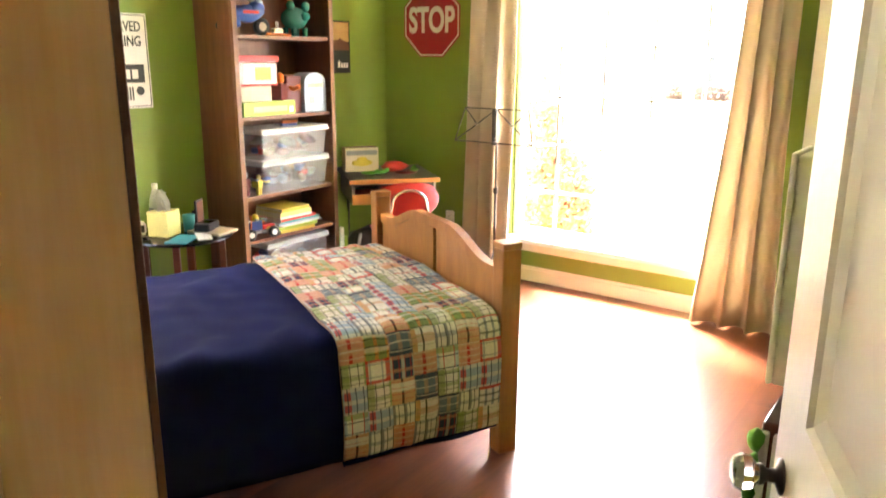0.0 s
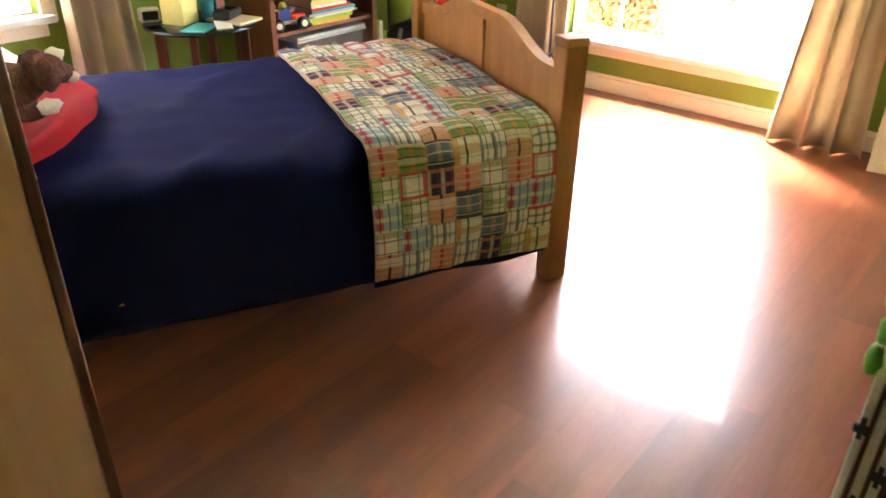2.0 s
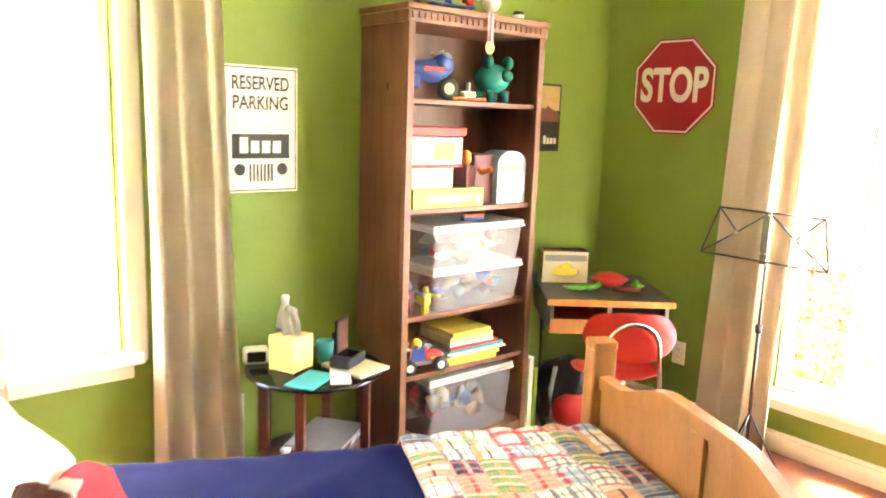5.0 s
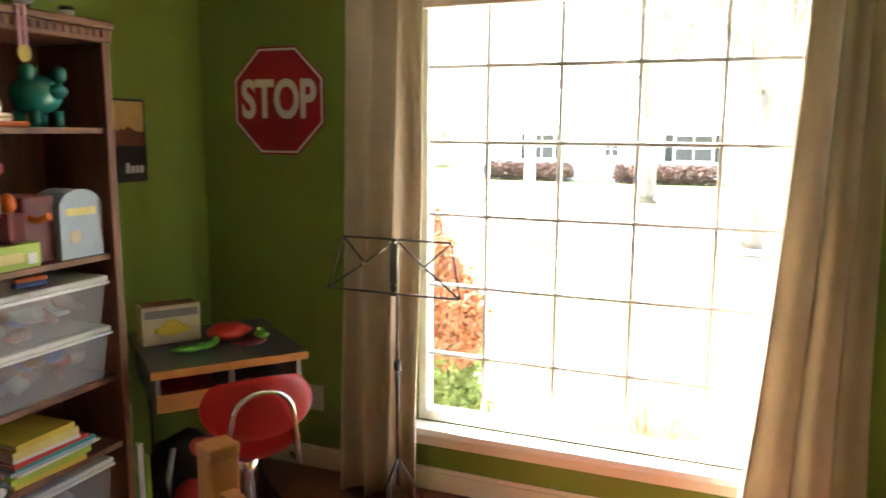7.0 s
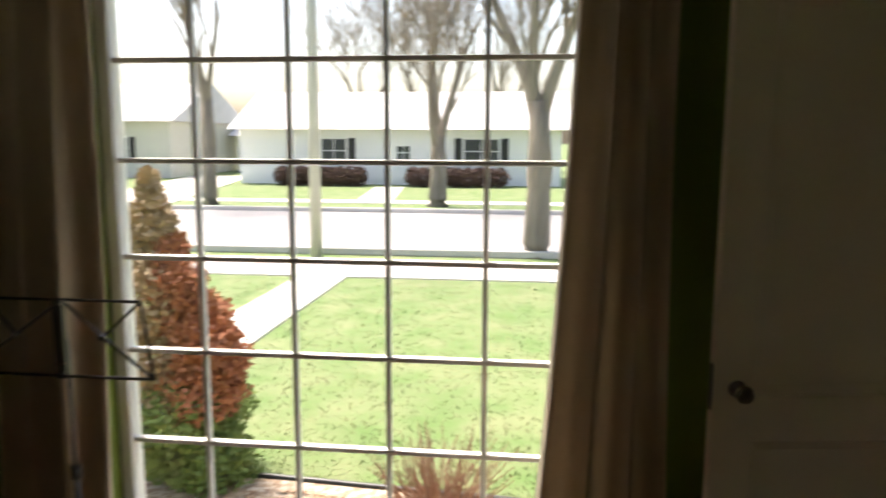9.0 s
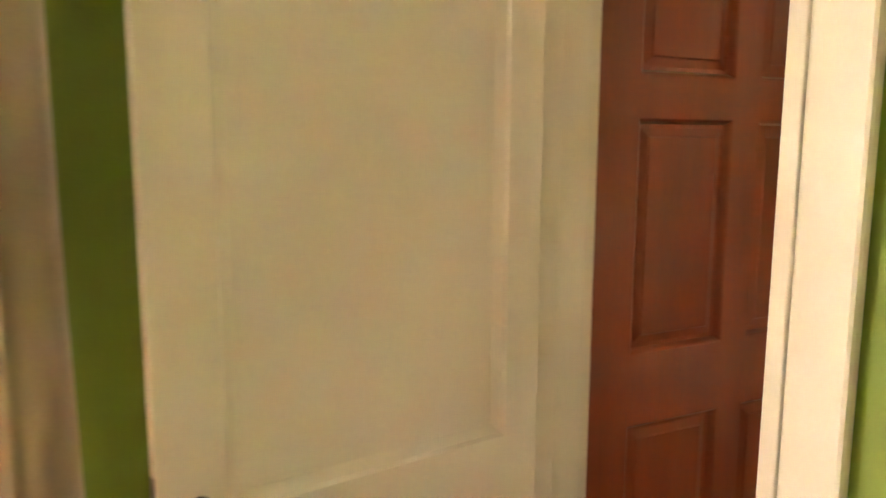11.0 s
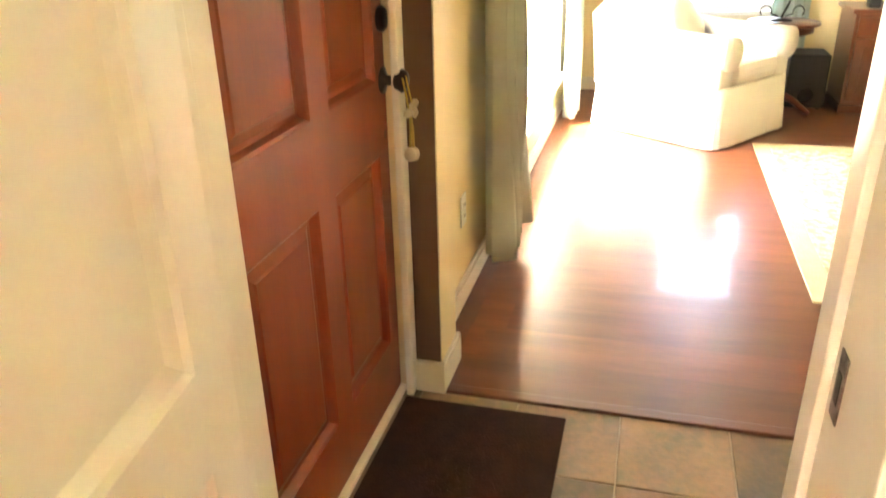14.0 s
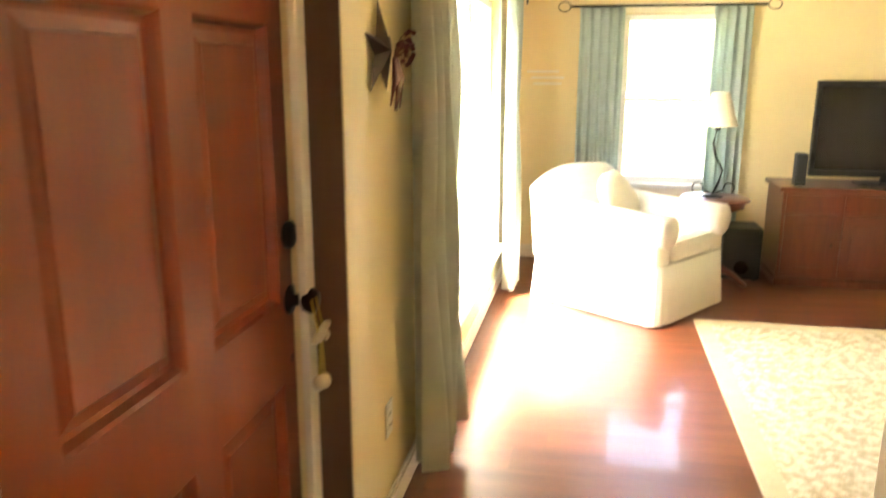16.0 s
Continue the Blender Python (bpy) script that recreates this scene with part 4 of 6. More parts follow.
part("bracket", box(-0.016, 0.016, -0.035, -0.02, 0.90, 1.12, 0.003), STEEL, ms)
for x, z in ((-0.01, 1.108), (0.01, 1.108), (-0.01, 0.945), (0.01, 0.945), (-0.01, 0.92), (0.01, 0.92)):
    part("rivet", lathe([(0.004, 0), (0.004, 0.003)], (x, -0.035, z), 8, "y"), CHROME, ms)

# ---- outdoors ----
GZ = -0.6
GRASS = M("lawn", (0.098, 0.165, 0.042), 0.95, (0.185, 0.21, 0.092), 2.6, (1, 1, 1), 0.3, 30, contrast=0.04)
CONC = M("concrete", (0.56, 0.53, 0.48), 0.85, scale=1.5, fine=30, bump=0.1)
ROAD = M("worn_asphalt", (0.34, 0.32, 0.30), 0.9, scale=1.2, fine=25)
BARK = M("bark", (0.32, 0.275, 0.21), 0.95, (0.17, 0.14, 0.10), 5, (1, 1, 0.25), 0.6, 30)
solid("ground", box(-90, 90, 4.55, 200, GZ - 0.2, GZ), GRASS, "patchy spring lawn", "ground", "structure")
solid("ground_under_house", box(-90, 90, -60, 4.55, GZ - 0.2, GZ - 0.005), GRASS, "lawn round the house", "ground", "structure")
solid("pavement", box(-60, 60, 13.2, 14.3, GZ, GZ + 0.02), CONC, "pale concrete pavement", "pavement", "structure")
solid("road", box(-90, 90, 15.5, 22.8, GZ, GZ + 0.012), ROAD, "worn pale asphalt road", "road", "structure")
for y in (15.35, 22.8):
    solid("kerb", box(-90, 90, y, y + 0.15, GZ, GZ + 0.13, 0.02), CONC, "concrete kerb", "kerb", "structure")
solid("far_pavement", box(-60, 60, 25.6, 26.7, GZ, GZ + 0.02), CONC, "pale concrete pavement across the road", "pavement", "structure")


def strip(a, b, w, z, name, mat, label):
    a, b = Vector(a), Vector(b)
    d = (b - a).normalized(); nrm = Vector((-d.y, d.x)) * w / 2
    solid(name, prism([tuple(a + nrm), tuple(a - nrm), tuple(b - nrm), tuple(b + nrm)], GZ, GZ + z), mat, label, "path", "structure")


strip((-3.62, 13.3), (-3.78, 6.2), 0.75, 0.024, "garden_path", CONC, "concrete path across the front lawn")
strip((-6.3, 33), (-5.6, 26.6), 1.2, 0.024, "house_path", CONC, "concrete path to the house across the road")
strip((-16.5, 40), (-13.0, 22.9), 3.2, 0.026, "driveway", CONC, "pale concrete driveway")
solid("flower_bed", prism([(-3.4, 4.6), (0.9, 4.6), (0.9, 6.18), (-0.6, 6.30), (-2.0, 6.42), (-3.4, 6.5)], GZ, GZ + 0.03), M("leaf_litter", (0.30, 0.20, 0.13), 0.95, (0.56, 0.47, 0.36), 16, bump=0.9, fine=50, contrast=0.14), "bed of dry leaves and mulch under the window", "flower bed", "structure")
solid("bed_edging", tube([(-3.4, 6.51, GZ + 0.035), (-2.0, 6.43, GZ + 0.035), (-0.6, 6.31, GZ + 0.035), (0.9, 6.19, GZ + 0.035)], 0.022, 8), BLACK, "black plastic edging between lawn and flower bed", "edging", "structure")
rnd = random.Random(44)
lit_v, lit_f = [], []
for _ in range(2600):
    x, y = rnd.uniform(-2.4, 0.5), rnd.uniform(5.2, 6.25)
    a, r, t = rnd.uniform(0, 6.28), rnd.uniform(0.012, 0.032), rnd.uniform(-0.012, 0.014)
    i = len(lit_v)
    lit_v += [(x + r * math.cos(a + q), y + 0.7 * r * math.sin(a + q), GZ + 0.036 + (t if q in (0.0, 1.6) else 0.01)) for q in (0.0, 1.6, 3.1, 4.7)]
    lit_f.append((i, i + 1, i + 2, i + 3))
me = bpy.data.meshes.new("dry_leaves")
me.from_pydata(lit_v, [], lit_f)
me.materials.append(M("dry_leaf", (0.48, 0.36, 0.24), 0.9, (0.24, 0.13, 0.07), 9, contrast=0.12))
tagged(new("dry_leaves", me), "scattered dry tan leaves on the flower bed", "leaves", "", "stuff")
# short uneven blades over the near lawn
gv, gf = [], []
for _ in range(14000):
    y = 6.4 + 6.7 * rnd.random() ** 1.6
    x = rnd.uniform(-4.6 - 0.2 * (y - 6), 1.6)
    if abs(x + 3.7) < 0.45:
        continue
    k = noise.noise(Vector((x * 1.3, y * 1.3, 2.0)))
    h, a = rnd.uniform(0.015, 0.04) * (1 + 0.5 * k), rnd.uniform(0, 6.28)
    dx, dy = 0.006 * math.cos(a), 0.006 * math.sin(a)
    lx, ly = rnd.uniform(-0.03, 0.03), rnd.uniform(-0.03, 0.03)
    i = len(gv)
    gv += [(x - dx, y - dy, GZ), (x + dx, y + dy, GZ), (x + lx, y + ly, GZ + h)]
    gf.append((i, i + 1, i + 2))
me = bpy.data.meshes.new("grass_blades")
me.from_pydata(gv, [], gf)
me.materials.append(M("grass_blade", (0.19, 0.26, 0.09), 0.8, (0.31, 0.31, 0.17), 2.2, fine=30, contrast=0.06))
tagged(new("grass_blades", me), "short patchy spring grass with straw-coloured blades", "grass", "", "stuff")


def tree(label, base, trunk_r, fork, height, seed, spread=1.0, group="street trees"):
    rnd = random.Random(seed)
    t = thing("tree", label, "tree", pose(base[0], base[1], GZ), group)
    tr = bmesh.new()
    add_tube(tr, [(0, 0, -0.05), (0, 0, 0.25), (0.03, 0, fork * 0.6), (0, 0, fork)], 0, 10, [trunk_r * 1.5, trunk_r * 1.05, trunk_r * 0.95, trunk_r * 0.8])
    part("trunk", tr, BARK, t)
    limbs = bmesh.new()

    def grow(p, d, ln, r, lvl):
        pts, radii = [p], [r]
        q, e = p.copy(), d.copy()
        for k in range(4):
            e = (e + Vector((rnd.uniform(-1, 1), rnd.uniform(-1, 1), rnd.uniform(-0.3, 0.7))) * 0.16).normalized()
            q = q + e * ln / 4
            pts.append(q.copy()); radii.append(r * (1 - 0.14 * (k + 1)))
        add_tube(limbs, pts, 0, 7 if lvl < 2 else 4, [max(q, 0.011) for q in radii], cap=False)
        if lvl >= 5 or r < 0.002:
            return
        for k in range(4):
            i = rnd.choice((1, 2, 3)) if k else 4
            side = Vector((rnd.uniform(-1, 1), rnd.uniform(-1, 1), rnd.uniform(0.0, 0.9))).normalized()
            grow(pts[i], (e * 0.9 + side * 0.75 * spread).normalized(), ln * (rnd.uniform(0.75, 0.95) if k == 0 else rnd.uniform(0.5, 0.85)), radii[i] * (0.8 if k == 0 else rnd.uniform(0.35, 0.52)), lvl + 1)

    nl = 3
    for k in range(nl):
        a = rnd.uniform(-0.3, 0.3) + k * 2 * math.pi / nl
        grow(Vector((0, 0, fork - 0.45)), Vector((0.42 * spread * math.cos(a), 0.42 * spread * math.sin(a), 1)).normalized(), (height - fork) * 0.40, trunk_r * rnd.uniform(0.46, 0.62), 1)
    part("limbs", limbs, BARK, t)
    return t


tree("bare street tree forking low, across the road", (-10.4, 24.6), 0.24, 3.4, 11, 4, 0.6)
tree("bare spreading street tree before the white house", (-3.3, 25.0), 0.29, 2.2, 10.5, 9, 0.85)
tree("large old bare tree beside the pavement", (-0.36, 15.6), 0.245, 2.75, 10, 21, 0.5)
tree("bare tree behind the white house", (-7.0, 47), 0.3, 3, 13, 31)
tree("bare tree behind the white house", (-11.0, 50), 0.3, 3, 13, 37)
tree("bare tree behind the white house", (-2.0, 49), 0.3, 3, 13, 41)
pl = thing("utility_pole", "pale smooth lamp pole beside the road", "pole", pose(-4.24, 15.0, GZ))
part("pole", tube([(0, 0, 0), (0, 0, 8.5)], 0.1, 14, [0.105, 0.085]), M("weathered_pole", (0.60, 0.57, 0.52), 0.8, (0.48, 0.45, 0.40), 4, (6, 6, 0.5), 0.1, 30), pl)


def house(label, x0, x1, y0, y1, eave, ridge, wallm, roofm, wins, gable=None):
    h = thing("house", label, "house", pose(0, 0, GZ))
    part("wall", box(x0, x1, y0, y1, 0, eave), wallm, h)
    bm = bmesh.new()
    ym = (y0 + y1) / 2
    vs = [bm.verts.new(p) for p in ((x0 - .4, y0 - .5, eave - 0.1), (x1 + .4, y0 - .5, eave - 0.1), (x1 + .4, ym, ridge), (x0 - .4, ym, ridge), (x1 + .4, y1 + .5, eave - 0.1), (x0 - .4, y1 + .5, eave - 0.1))]
    for f in ((0, 1, 2, 3), (3, 2, 4, 5), (0, 3, 5), (1, 4, 2), (0, 5, 4, 1)):
        bm.faces.new([vs[i] for i in f])
    part("roof", bm, roofm, h)
    if gable:
        gx0, gx1, gh = gable
        g = bmesh.new()
        gm = (gx0 + gx1) / 2
        a = [g.verts.new(p) for p in ((gx0, y0 - 0.55, eave - 0.05), (gx1, y0 - 0.55, eave - 0.05), (gm, y0 - 0.55, gh))]
        b = [g.verts.new(p) for p in ((gx0, ym, eave - 0.05), (gx1, ym, eave - 0.05), (gm, ym, gh))]
        g.faces.new(a); g.faces.new(b[::-1])
        for i in range(3):
            g.faces.new((a[i], a[(i + 1) % 3], b[(i + 1) % 3], b[i]))
        part("gable", g, wallm, h)
    sid = bmesh.new()
    z = 0.15
    while z < eave - 0.1:
        add_box(sid, x0 + 0.01, x1 - 0.01, y0 - 0.018, y0 - 0.001, z, z + 0.012)
        z += 0.2
    part("siding_laps", sid, wallm, h)
    for wx, ww, wz, wh, shut in wins:
        w = part("window", box(wx - ww / 2 - 0.06, wx + ww / 2 + 0.06, y0 - 0.05, y0 - 0.02, wz - 0.06, wz + wh + 0.06), HWHITE, h)
        for k in range(2):
            part("pane", box(wx - ww / 2 + k * ww / 2 + 0.02, wx - ww / 2 + (k + 1) * ww / 2 - 0.02, y0 - 0.058, y0 - 0.048, wz + wh * 0.5 + 0.02, wz + wh - 0.02), DARKP, w)
            part("pane", box(wx - ww / 2 + k * ww / 2 + 0.02, wx - ww / 2 + (k + 1) * ww / 2 - 0.02, y0 - 0.058, y0 - 0.048, wz + 0.02, wz + wh * 0.5 - 0.02), DARKP, w)
        if shut:
            for s in (-1, 1):
                c = wx + s * (ww / 2 + 0.25)
                part("shutter", box(c - 0.16, c + 0.16, y0 - 0.06, y0 - 0.02, wz - 0.03, wz + wh + 0.03), BLACK, h)
    return h


HWHITE = M("white_siding", (0.86, 0.85, 0.81), 0.7, scale=1, fine=12, var=0.05)
BEIGES = M("beige_siding", (0.62, 0.60, 0.52), 0.7, scale=1, fine=12, var=0.06)
SHING = M("grey_shingles", (0.60, 0.59, 0.57), 0.9, scale=2, fine=20, var=0.2)
DARKP = M("dark_window_pane", (0.06, 0.065, 0.07), 0.15, bump=0)
house("long white bungalow with dark shutters across the road", -13.4, 0.8, 34.8, 42, 2.5, 4.2, HWHITE, SHING, [(-9.1, 1.1, 0.95, 1.05, True), (-2.6, 1.5, 0.95, 1.05, True), (-6.0, 0.6, 1.1, 0.6, False)])
house("beige house with a grey roof across the road", -26, -18.3, 38, 47, 2.9, 4.9, BEIGES, SHING, [(-21.3, 1.6, 0.9, 1.1, True)])
house("small white garage behind the driveway", -17.6, -13.8, 45, 50, 2.2, 3.1, HWHITE, SHING, [])


def leafy(name, label, category, m, blobs, mats, count, leaf, seed):
    """Many small leaf cards turned every way round a few branch clumps."""
    rnd = random.Random(seed)
    t = thing(name, label, category, m)
    for k, mat in enumerate(mats):
        verts, faces = [], []
        for _ in range(count // len(mats)):
            c, s = rnd.choice(blobs[k] if isinstance(blobs[0], list) else blobs)
            d = Vector((rnd.gauss(0, 1), rnd.gauss(0, 1), rnd.gauss(0, 1))).normalized() * rnd.uniform(0.55, 1.05)
            p = Vector(c) + Vector((d.x * s[0], d.y * s[1], d.z * s[2]))
            u = Vector((rnd.uniform(-1, 1), rnd.uniform(-1, 1), rnd.uniform(-0.3, 1.2))).normalized() * leaf * rnd.uniform(0.6, 1.4)
            w = u.orthogonal().normalized() * leaf * 0.4
            i = len(verts)
            verts += [p - w, p + w, p + u + w * 0.4, p + u - w * 0.4]
            faces.append((i, i + 1, i + 2, i + 3))
        me = bpy.data.meshes.new("foliage")
        me.from_pydata(verts, [], faces)
        me.materials.append(mat)
        o = new("foliage", me)
        o.parent = t
        tagged(o, kind="stuff")
    return t


ARBG = M("arborvitae_green", (0.17, 0.24, 0.06), 0.8, scale=5)
ARBB = M("arborvitae_rust", (0.40, 0.155, 0.075), 0.85, scale=5)
ARBT = M("arborvitae_tan", (0.46, 0.33, 0.19), 0.85, scale=5)
low = [((rx, ry, z), (0.27, 0.27, 0.2)) for rx, ry, z in ((0, 0, 0.15), (0.18, -0.1, 0.2), (-0.2, 0.1, 0.25), (0.1, 0.2, 0.4), (-0.1, -0.2, 0.35), (0.22, -0.05, 0.1), (0.05, -0.2, 0.5))]
mid = [((0.16, -0.1, 0.62), (0.28, 0.28, 0.2)), ((0.22, -0.05, 0.82), (0.23, 0.27, 0.2)), ((0.1, 0.0, 1.02), (0.22, 0.25, 0.2)), ((0.02, -0.05, 1.25), (0.17, 0.2, 0.2)), ((0.2, -0.1, 0.9), (0.2, 0.2, 0.2)), ((-0.05, 0.0, 1.42), (0.12, 0.14, 0.16))]
top_ = [((-0.2, -0.1, 0.75), (0.28, 0.28, 0.3)), ((-0.17, -0.1, 1.15), (0.24, 0.24, 0.3)), ((-0.14, 0, 1.55), (0.15, 0.15, 0.26)), ((-0.15, 0, 1.75), (0.07, 0.07, 0.2)), ((-0.2, -0.15, 0.5), (0.3, 0.27, 0.3))]
bushm = pose(-2.62, 6.42, GZ)
bush = leafy("arborvitae", "tall arborvitae bush browned by winter, green at its foot", "bush", bushm, [low, mid, top_], [ARBG, ARBB, ARBT], 27000, 0.036, 5)
part("trunk", tube([(0, 0, 0), (0, 0, 1.5)], 0.05, 8, [0.06, 0.02]), BARK, bush)
tw = thing("bare_shrub", "low shrub of bare reddish twigs in the flower bed", "shrub", pose(-0.98, 6.1, GZ))
rnd = random.Random(8)
bm = bmesh.new()
for _ in range(150):
    a, r = rnd.uniform(0, 6.28), rnd.uniform(0, 0.16)
    p = Vector((r * math.cos(a), r * math.sin(a), 0))
    q = p + Vector((math.cos(a) * rnd.uniform(0.05, 0.32), math.sin(a) * rnd.uniform(0.05, 0.32), rnd.uniform(0.25, 0.5)))
    add_tube(bm, [p, (p + q) / 2 + Vector((rnd.uniform(-.03, .03), rnd.uniform(-.03, .03), 0.03)), q], 0.004, 4, [0.005, 0.004, 0.002], cap=False)
tagged(part("twigs", bm, M("red_twig", (0.30, 0.17, 0.11), 0.9), tw), kind="stuff")
for lab, x0, x1 in (("clipped brown hedge under the house window", -11.3, -7.5), ("clipped brown hedge beside the house path", -5.6, -1.5)):
    hb = [((x0 + (x1 - x0) * (k + 0.5) / 9, 0, 0.4), (0.35, 0.45, 0.42)) for k in range(9)]
    hh = leafy("hedge", lab, "hedge", pose(0, 33.6, GZ), hb, [M("hedge_brown", (0.10, 0.055, 0.04), 0.9, scale=4)], 5000, 0.10, int(x0 * -10))

# ---- living room ----
AC = z_rot(4.60, 3.27, math.degrees(math.atan2(-0.58, 0.81)))
ac = thing("armchair", "white slipcovered armchair with rolled arms and a skirt to the floor", "armchair", AC)
Wd, Dp = 0.82, 0.95
sk = bmesh.new()
ring0, ring1, ring2 = [], [], []
N = 72
for k in range(N):
    a = 2 * math.pi * k / N
    ca, sa = math.cos(a), math.sin(a)
    ex = 0.18
    px = Wd / 2 + math.copysign(abs(ca) ** ex, ca) * Wd / 2
    py = Dp / 2 + math.copysign(abs(sa) ** ex, sa) * Dp / 2
    wv = 0.012 * math.sin(k * 1.7) + 0.01 * noise.noise(Vector((k * 0.4, 0, 0)))
    cx, cy = px - Wd / 2, py - Dp / 2
    ring0.append(sk.verts.new((Wd / 2 + cx * (1.03 + wv), Dp / 2 + cy * (1.02 + wv), 0.012)))
    ring1.append(sk.verts.new((Wd / 2 + cx * (1.0 + wv * 0.4), Dp / 2 + cy * (1.0 + wv * 0.4), 0.2)))
    ring2.append(sk.verts.new((Wd / 2 + cx * 0.985, Dp / 2 + cy * 0.985, 0.36)))
for a, b in ((ring0, ring1), (ring1, ring2)):
    for k in range(N):
        sk.faces.new((a[k], a[(k + 1) % N], b[(k + 1) % N], b[k])).smooth = True
sk.faces.new(ring2)
part("skirt", sk, SLIP, ac)
for nm, x0 in (("arm", 0.0), ("arm", Wd - 0.19)):
    b = box(x0 + 0.01, x0 + 0.18, 0.03, Dp - 0.12, 0.30, 0.55, 0.03)
    add_tube(b, [(x0 + 0.095, 0.0, 0.555), (x0 + 0.095, Dp * 0.5, 0.56), (x0 + 0.095, Dp - 0.15, 0.585)], 0.098, 16)
    for f in b.faces:
        f.smooth = True
    part(nm, b, SLIP, ac)
bk = bmesh.new()
rows = []
for j in range(13):
    s = j / 12
    z = 0.3 + 0.56 * s
    row = []
    for i in range(25):
        u = -1 + 2 * i / 24
        zz = z - (0.13 * abs(u) ** 3) * s ** 2
        row.append((Wd / 2 + u * Wd / 2 * 0.98, Dp - 0.26 + 0.10 * s + 0.05 * u * u, zz))
    rows.append(row)
fr = [[bk.verts.new(p) for p in r] for r in rows]
bkk = [[bk.verts.new((p[0], p[1] + 0.18 - 0.05 * (j / 12), p[2] - 0.01)) for p in r] for j, r in enumerate(rows)]
for g in (fr, bkk):
    for a, b in zip(g, g[1:]):
        for i in range(24):
            bk.faces.new((a[i], a[i + 1], b[i + 1], b[i])).smooth = True
for i in range(24):
    bk.faces.new((fr[12][i], fr[12][i + 1], bkk[12][i + 1], bkk[12][i])).smooth = True
for j in range(12):
    for i in (0, 24):
        bk.faces.new((fr[j][i], fr[j + 1][i], bkk[j + 1][i], bkk[j][i])).smooth = True
part("backrest", bk, SLIP, ac)
part("seat_cushion", box(0.185, Wd - 0.185, 0.0, Dp - 0.24, 0.36, 0.50, 0.05), SLIP, ac)
cu = solid("cushion", blob((0, 0, 0), (0.21, 0.20, 0.075), 2, 0.15, 3), M("cream_cushion", (0.72, 0.68, 0.52), 0.85, scale=6, fine=120), "plain cream cushion lying in the armchair", "cushion")
cu.matrix_world = AC @ pose(0.42, 0.56, 0.64, 62, 0, 8)

et = thing("end_table", "round red mahogany pedestal table with a scalloped edge", "table", pose(5.62, 2.84, 0))
part("tabletop", lathe([(0, 0.60), (0.20, 0.60), (0.225, 0.607), (0.225, 0.62), (0.215, 0.628), (0, 0.628)], seg=40), MAHOG, et)
part("apron", lathe([(0.14, 0.54), (0.19, 0.56), (0.19, 0.60)], seg=32), MAHOG, et)
part("pedestal", lathe([(0.05, 0.08), (0.075, 0.12), (0.035, 0.2), (0.03, 0.34), (0.05, 0.42), (0.03, 0.48), (0.06, 0.55)], seg=20), MAHOG, et)
for k in range(3):
    a = 0.4 + k * 2.094
    part("foot", tube([(0.04 * math.cos(a), 0.04 * math.sin(a), 0.15), (0.14 * math.cos(a), 0.14 * math.sin(a), 0.10), (0.24 * math.cos(a), 0.24 * math.sin(a), 0.02)], 0.02, 8, [0.028, 0.022, 0.018]), MAHOG, et)
lp = thing("table_lamp", "black scrolled iron table lamp with a pale cone shade, switched off", "lamp", pose(5.62, 2.86, 0.628))
part("base", lathe([(0, 0), (0.07, 0), (0.07, 0.008), (0.02, 0.02), (0, 0.022)], seg=20), IRON, lp)
part("stem", tube([(0, 0, 0.02), (-0.01, -0.03, 0.10), (0, -0.05, 0.18), (0, 0.0, 0.27), (0, 0.02, 0.36), (0, 0.0, 0.47)], 0.008, 8), IRON, lp)
for s in (-1, 1):
    part("scroll", tube([(0, s * 0.02, 0.03)] + [(0, s * (0.10 + 0.035 * math.cos(q)), 0.06 + 0.035 * math.sin(q)) for q in [3.6 - k * 0.55 for k in range(9)]], 0.005, 6), IRON, lp)
part("socket", lathe([(0.016, 0.44), (0.02, 0.46), (0.02, 0.50)], seg=12), IRON, lp)
sh = bmesh.new()
for a, b in (((0.125, 0.47), (0.055, 0.69)), ((0.122, 0.47), (0.052, 0.69))):
    rings = [[sh.verts.new((r * math.cos(2 * math.pi * k / 32), r * math.sin(2 * math.pi * k / 32), z)) for k in range(32)] for r, z in (a, b)]
    for k in range(32):
        sh.faces.new((rings[0][k], rings[0][(k + 1) % 32], rings[1][(k + 1) % 32], rings[1][k])).smooth = True
part("shade", sh, M("pale_shade_cloth", (0.78, 0.72, 0.58), 0.85, scale=8, fine=150), lp)

cb = thing("tv_cabinet", "brown wooden cabinet with panelled doors under the television", "cabinet", pose(5.74, 1.25, 0))
part("body", box(0.015, 0.48, 0.01, 1.13, 0.05, 0.66, 0.004), MAHOG, cb)
part("top", box(-0.01, 0.49, -0.015, 1.155, 0.66, 0.69, 0.006), MAHOG, cb)
part("plinth", box(0.0, 0.47, 0.0, 1.14, 0.0, 0.055, 0.004), MAHOG, cb)
for k in range(3):
    y = 0.03 + k * 0.37
    d = part("door", box(-0.004, 0.013, y, y + 0.34, 0.08, 0.50, 0.003), MAHOG, cb)
    part("door_panel", box(-0.010, -0.0045, y + 0.06, y + 0.28, 0.14, 0.44, 0.003), MAHOG, d)
    part("handle", lathe([(0.006, 0), (0.010, 0.012), (0.004, 0.016)], (-0.005 - 0.016, y + 0.03, 0.3), 10, "x"), BRONZE, d)
    part("drawer", box(-0.004, 0.013, y, y + 0.34, 0.52, 0.64, 0.003), MAHOG, cb)
tv = thing("television", "flat black television, switched off, on the cabinet", "television", pose(5.98, 1.65, 0.69, 0, 0, 0))
